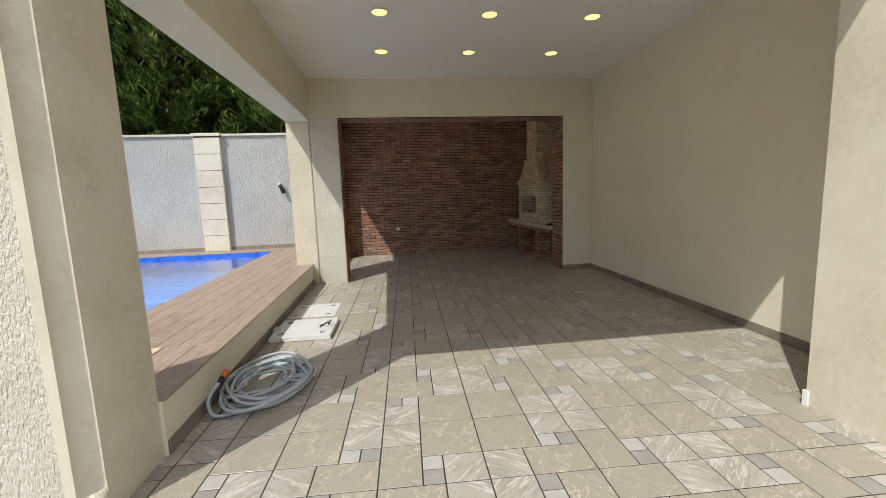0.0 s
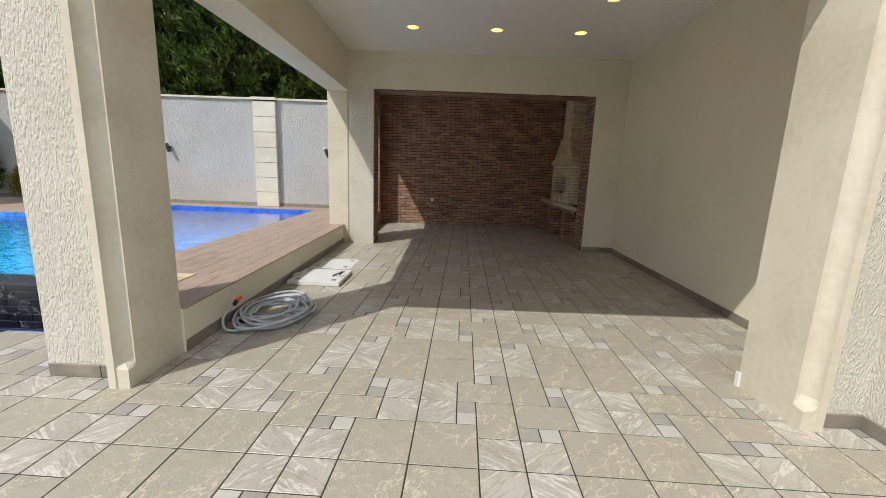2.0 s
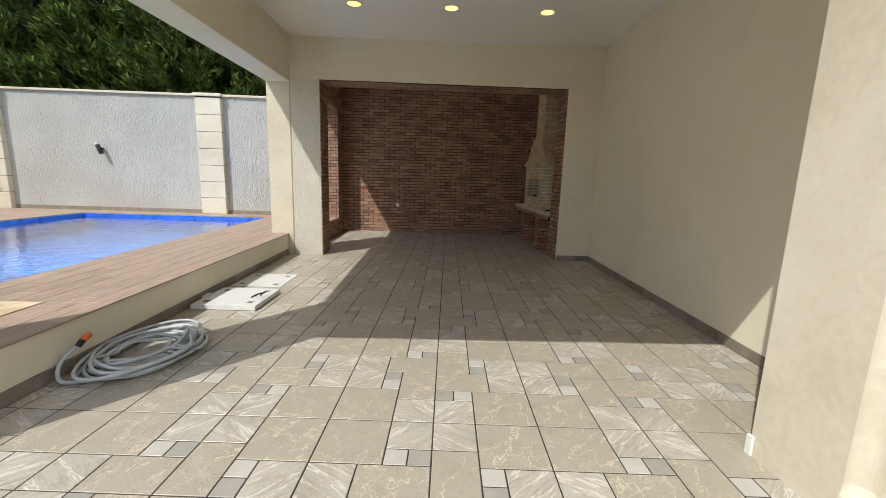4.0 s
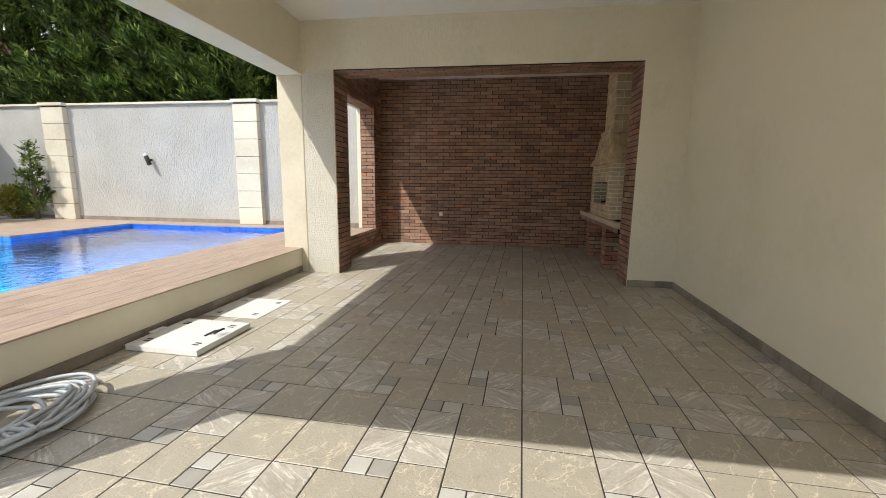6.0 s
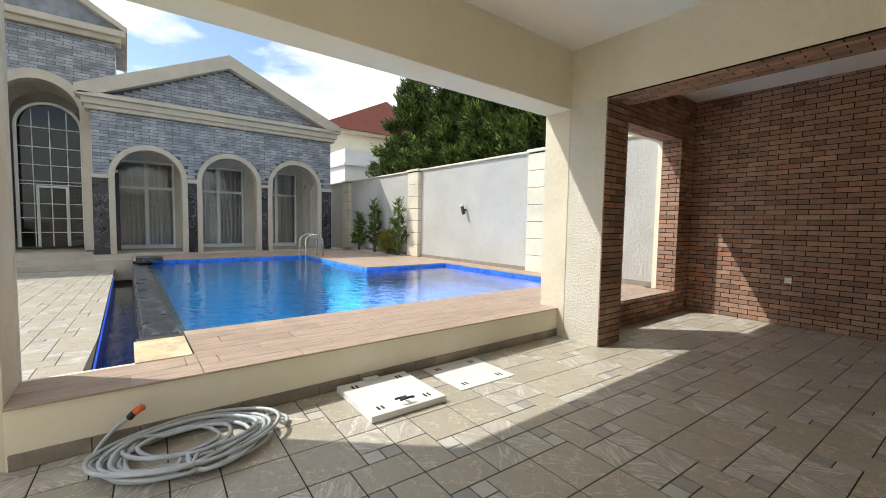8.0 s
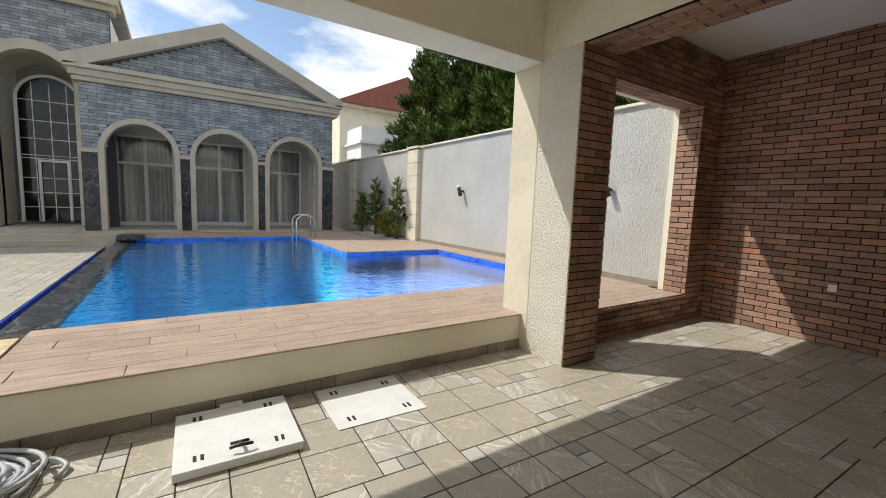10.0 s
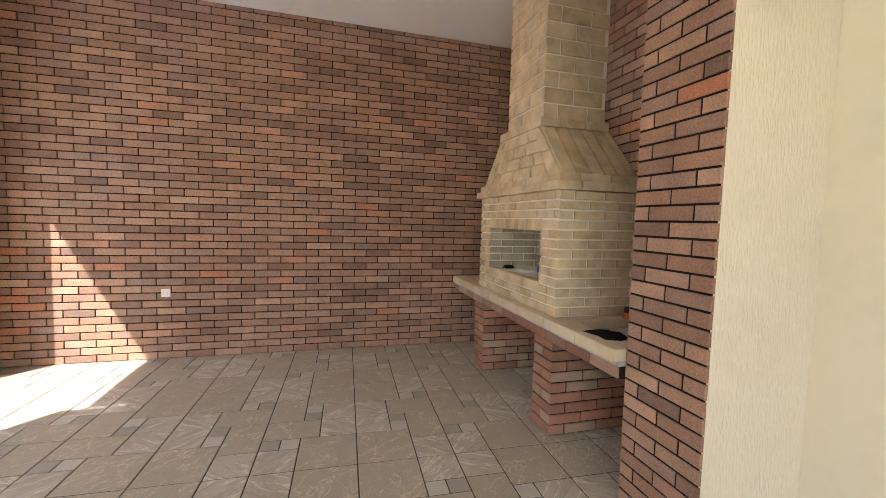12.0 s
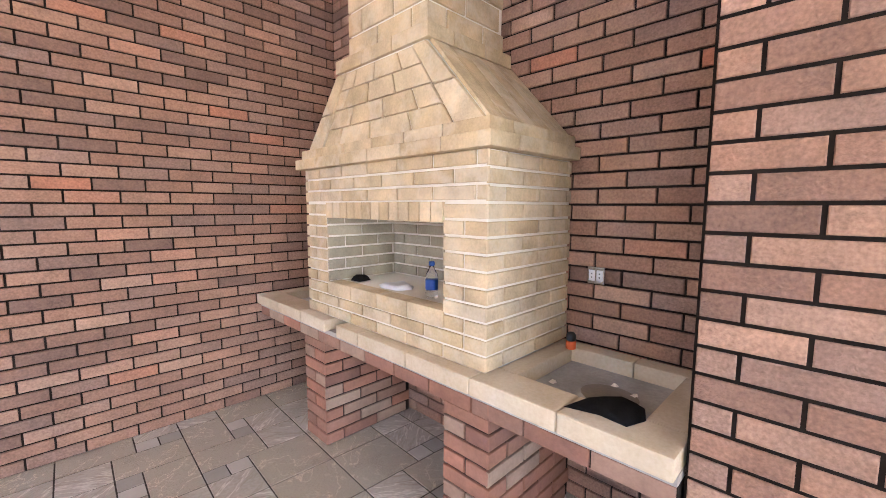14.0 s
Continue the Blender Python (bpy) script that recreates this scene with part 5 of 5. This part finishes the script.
# ---- neighbour house beyond the wall ----
nb = thing("neighbour_house", 0, 0, 0, "white two-storey neighbour house with a red roof", "house")
part("wall", boxes((-34, -24.5, 13.2, 22, -1, 7.4)), CREAM, nb)
part("bay", boxes((-24.5, -21.8, 13.6, 16.0, -1, 5.9), (-24.6, -21.6, 13.45, 16.1, 4.9, 5.05)), WHITE_WALL, nb, "white projecting bay")
part("eave", boxes((-34.6, -24.0, 12.8, 22.4, 7.4, 7.6)), TRIM, nb)
part("roof", prism([(12.7, 7.6), (22.5, 7.6), (17.6, 9.9)], -34.8, -23.8, "x"), ROOF_RED, nb, "red sheet roof")
nw = part("window", boxes((-24.52, -24.44, 16.6, 16.7, 4.2, 6.2), (-24.52, -24.44, 18.0, 18.1, 4.2, 6.2), (-24.52, -24.44, 16.7, 18.0, 6.1, 6.2), (-24.52, -24.44, 16.7, 18.0, 4.2, 4.3)), FRAME_WHITE, nb)
part("pane", boxes((-24.49, -24.48, 16.7, 18.0, 4.3, 6.1)), DARK_GLASS, nw)


# ---- trees and shrubs ----
def needle_mass(name, sprays, mat, leaf_len, leaf_wid, per, seed):
    """One mesh of many small leaf blades: sprays are (place, outward way, size)."""
    rng = np.random.default_rng(seed)
    verts, faces = [], []
    for p, d, s in sprays:
        d = np.array(d) / (np.linalg.norm(d) + 1e-9)
        ref = np.array((0, 0, 1.0)) if abs(d[2]) < 0.9 else np.array((1.0, 0, 0))
        side = np.cross(d, ref)
        side /= np.linalg.norm(side)
        up = np.cross(side, d)
        for k in range(per):
            a = rng.uniform(-0.75, 0.75)
            b = rng.uniform(-0.6, 0.6)
            way = d * rng.uniform(0.7, 1.0) + side * a + up * b
            way /= np.linalg.norm(way)
            base = np.array(p) + d * (k / per - 0.5) * leaf_len * s * 1.3
            across = np.cross(way, up + side * rng.uniform(-1, 1))
            across /= np.linalg.norm(across) + 1e-9
            ln, wd = leaf_len * s * rng.uniform(0.6, 1.2), leaf_wid * s * rng.uniform(0.7, 1.2)
            i = len(verts)
            mid = base + way * ln * 0.45
            verts += [base, mid + across * wd, base + way * ln, mid - across * wd]
            faces.append((i, i + 1, i + 2, i + 3))
    me = bpy.data.meshes.new(name)
    me.from_pydata([tuple(v) for v in verts], [], faces)
    me.materials.append(mat)
    return me


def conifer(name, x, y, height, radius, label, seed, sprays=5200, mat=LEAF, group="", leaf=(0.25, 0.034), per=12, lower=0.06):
    rng = np.random.default_rng(seed)
    t = thing(name, x, y, -0.012, label, "tree" if height > 3 else "shrub", group)
    k = height * 0.016 + 0.015
    trunk = tube([(0, 0, 0), (0.05 * k, 0, height * 0.3), (-0.1 * k, 0.1 * k, height * 0.6), (0, 0, height * 0.93)], k, 10)
    for v in trunk.verts:
        f = 1.15 - v.co.z / height
        v.co.x, v.co.y = v.co.x * f, v.co.y * f
    part("trunk", trunk, BARK, t, "", True)
    branches = []
    n_b = int(26 + height * 9)
    limbs = bmesh.new()
    for i in range(n_b):
        h = lower + (1 - lower) * (i + rng.uniform(0, 1)) / n_b
        a = i * 2.399 + rng.uniform(-0.3, 0.3)
        r = radius * (1 - h) ** 0.5 * rng.uniform(0.55, 1.25) + 0.05 * radius
        lift = rng.uniform(0.15, 0.55)
        z0 = h * height * 0.96
        tip = np.array((r * math.cos(a), r * math.sin(a), z0 + r * lift))
        branches.append((np.array((0, 0, z0)), tip))
        if i % 2 == 0:
            vs = [limbs.verts.new(q) for q in ((0, 0.02 * k, z0 - 0.3 * k), (0, 0, z0 + 0.3 * k), tuple(tip * (0.9, 0.9, 1)))]
            limbs.faces.new(vs)
    tagged(part("branch_work", limbs, BARK, t), kind="stuff")
    total = sum(np.linalg.norm(b[1] - b[0]) for b in branches)
    pts = []
    for b0, b1 in branches:
        ln = np.linalg.norm(b1 - b0)
        for j in range(max(3, int(sprays * ln / total))):
            s = rng.uniform(0.25, 1.03) ** 0.7
            p = b0 + (b1 - b0) * s + rng.normal(0, 0.075 * radius + 0.02, 3) * (1.15 - 0.5 * s)
            out = (b1 - b0) / (ln + 1e-9) + np.array((0, 0, 0.55)) + rng.normal(0, 0.28, 3)
            reach = math.hypot(p[0], p[1])
            if reach < radius * 1.3:
                pts.append((p, out, rng.uniform(0.7, 1.2)))
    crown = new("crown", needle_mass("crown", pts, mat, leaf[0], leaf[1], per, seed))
    crown.parent = t
    return t


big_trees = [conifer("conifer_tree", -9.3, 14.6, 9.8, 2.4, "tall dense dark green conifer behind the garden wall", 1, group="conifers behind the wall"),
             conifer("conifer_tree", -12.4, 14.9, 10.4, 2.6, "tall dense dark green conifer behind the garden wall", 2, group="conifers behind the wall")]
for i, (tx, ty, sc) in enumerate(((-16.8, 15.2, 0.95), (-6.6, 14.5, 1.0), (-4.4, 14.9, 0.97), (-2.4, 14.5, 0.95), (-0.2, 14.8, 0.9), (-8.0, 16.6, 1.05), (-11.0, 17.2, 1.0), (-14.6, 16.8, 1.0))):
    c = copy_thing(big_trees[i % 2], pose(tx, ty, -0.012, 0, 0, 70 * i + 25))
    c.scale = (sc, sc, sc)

bed = structure("planting_strip", boxes((-12.9, -9.7, 9.85, YARD_Y - 0.014, DECK - 0.003, DECK + 0.006)), PEBBLE, "narrow planting strip of white pebbles", "planting bed")
for sx, sy, sh, sr, sd in ((-11.5, 10.1, 1.95, 0.30, 21), (-9.85, 10.08, 1.95, 0.32, 22), (-12.75, 10.1, 1.5, 0.24, 23)):
    s = conifer("conifer_sapling", sx, sy, sh, sr, "slender young conifer in the planting strip", sd, 420, LEAF, "young conifers by the wall", (0.11, 0.016), 6, 0.1)
    s.location.z = DECK
bush = thing("golden_bush", -10.45, 10.08, DECK, "rounded golden green bush in the planting strip", "bush")
part("stems", tube([(0, 0, 0), (0.02, 0, 0.25)], 0.02, 8), BARK, bush)
rng_b = np.random.default_rng(9)
pts = []
for k in range(700):
    d = rng_b.normal(0, 1, 3)
    d /= np.linalg.norm(d)
    r = 0.36 * rng_b.uniform(0.55, 1.06) * (1 + 0.12 * math.sin(5 * d[0] + 3 * d[2]))
    pts.append(((d[0] * r, d[1] * r * 0.85, 0.42 + d[2] * r * 1.05), d + np.array((0, 0, 0.5)), rng_b.uniform(0.7, 1.2)))
crown = new("crown", needle_mass("crown", pts, LEAF_GOLD, 0.07, 0.018, 6, 4))
crown.parent = bush

lawn = structure("lawn", boxes((-12.6, -9.6, -6, 0.1, -0.004, 0.05)), GRASS, "small lawn beside the courtyard paving", "lawn")
hedge = thing("round_shrub", -11.6, -0.35, 0.05, "dark clipped shrub on the lawn", "bush")
pts = []
for k in range(900):
    d = rng_b.normal(0, 1, 3)
    d /= np.linalg.norm(d)
    r = 0.55 * rng_b.uniform(0.6, 1.05)
    pts.append(((d[0] * r, d[1] * r, 0.48 + d[2] * r * 0.85), d + np.array((0, 0, 0.3)), rng_b.uniform(0.7, 1.2)))
crown = new("crown", needle_mass("crown", pts, LEAF, 0.08, 0.025, 6, 5))
crown.parent = hedge
garden_lamp = thing("garden_bollard_lamp", -11.0, 0.25, -0.004, "short dark bollard lamp with a white head", "lamp")
part("post", boxes((-0.05, 0.05, -0.05, 0.05, 0, 0.30), bevel=0.008), DARK_METAL, garden_lamp)
part("head", boxes((-0.055, 0.055, -0.055, 0.055, 0.30, 0.44), bevel=0.01), PLASTIC_WHITE, garden_lamp, "white lamp head")

# ---- brickwork of the room ----
U, D = (1, 0, 0), (0, 0, 1)
courses(wall_back, (ROOM_L, BACK + 0.012, 0.0), U, D, ROOM_R - ROOM_L, CEIL, BRICK, pick=lambda a, b: 1.1 < a < 5.0 and 0.55 < b < 1.65)
courses(wall_east, (ROOM_R + 0.012, BACK, 0.0), (0, -1, 0), D, BACK - FACE_BACK, CEIL, BRICK, pick=lambda a, b: a > 0.6 and b > 0.7)
courses(wall_west, (ROOM_L - 0.012, 10.292, 0.0), (0, 1, 0), D, BACK - 10.292, CEIL, BRICK, limit=100)
courses(wall_west, (ROOM_L - 0.012, FACE_BACK, 0.0), (0, 1, 0), D, 10.292 - FACE_BACK, DECK - 0.02, BRICK, limit=100)
courses(wall_west, (ROOM_L - 0.012, FACE_BACK, 2.912), (0, 1, 0), D, 10.292 - FACE_BACK, CEIL - 2.912, BRICK, limit=0)
courses(wall_west, (-1.60, 10.292, DECK), U, D, 0.31, 2.912 - DECK, BRICK, limit=100)
courses(wall_west, (-1.60, FACE_BACK, 2.912), (0, 1, 0), U, 10.292 - FACE_BACK, 0.31, BRICK, limit=0)
courses(jamb_right, (OPEN_R + 0.0118, FACE_BACK, 0.0), (0, -1, 0), D, FACE_BACK - FACE - 0.001, HEAD, BRICK, start=0.62, proud=0.016)
courses(jamb_left, (OPEN_L - 0.0118, FACE + 0.001, 0.0), (0, 1, 0), D, FACE_BACK - FACE - 0.001, HEAD, BRICK, proud=0.016)
courses(head_lining, (OPEN_L, FACE_BACK, HEAD + 0.008), U, (0, -1, 0), OPEN_R - OPEN_L, FACE_BACK - FACE - 0.004, BRICK, course=0.0755)
courses(inner_face, (OPEN_L - 0.002, FACE_BACK + 0.01, 0.0), (-1, 0, 0), D, OPEN_L - 0.002 - ROOM_L, CEIL, BRICK, limit=60)
courses(inner_face, (ROOM_R, FACE_BACK + 0.01, HEAD), (-1, 0, 0), D, ROOM_R - OPEN_L, CEIL - HEAD, BRICK, limit=0)
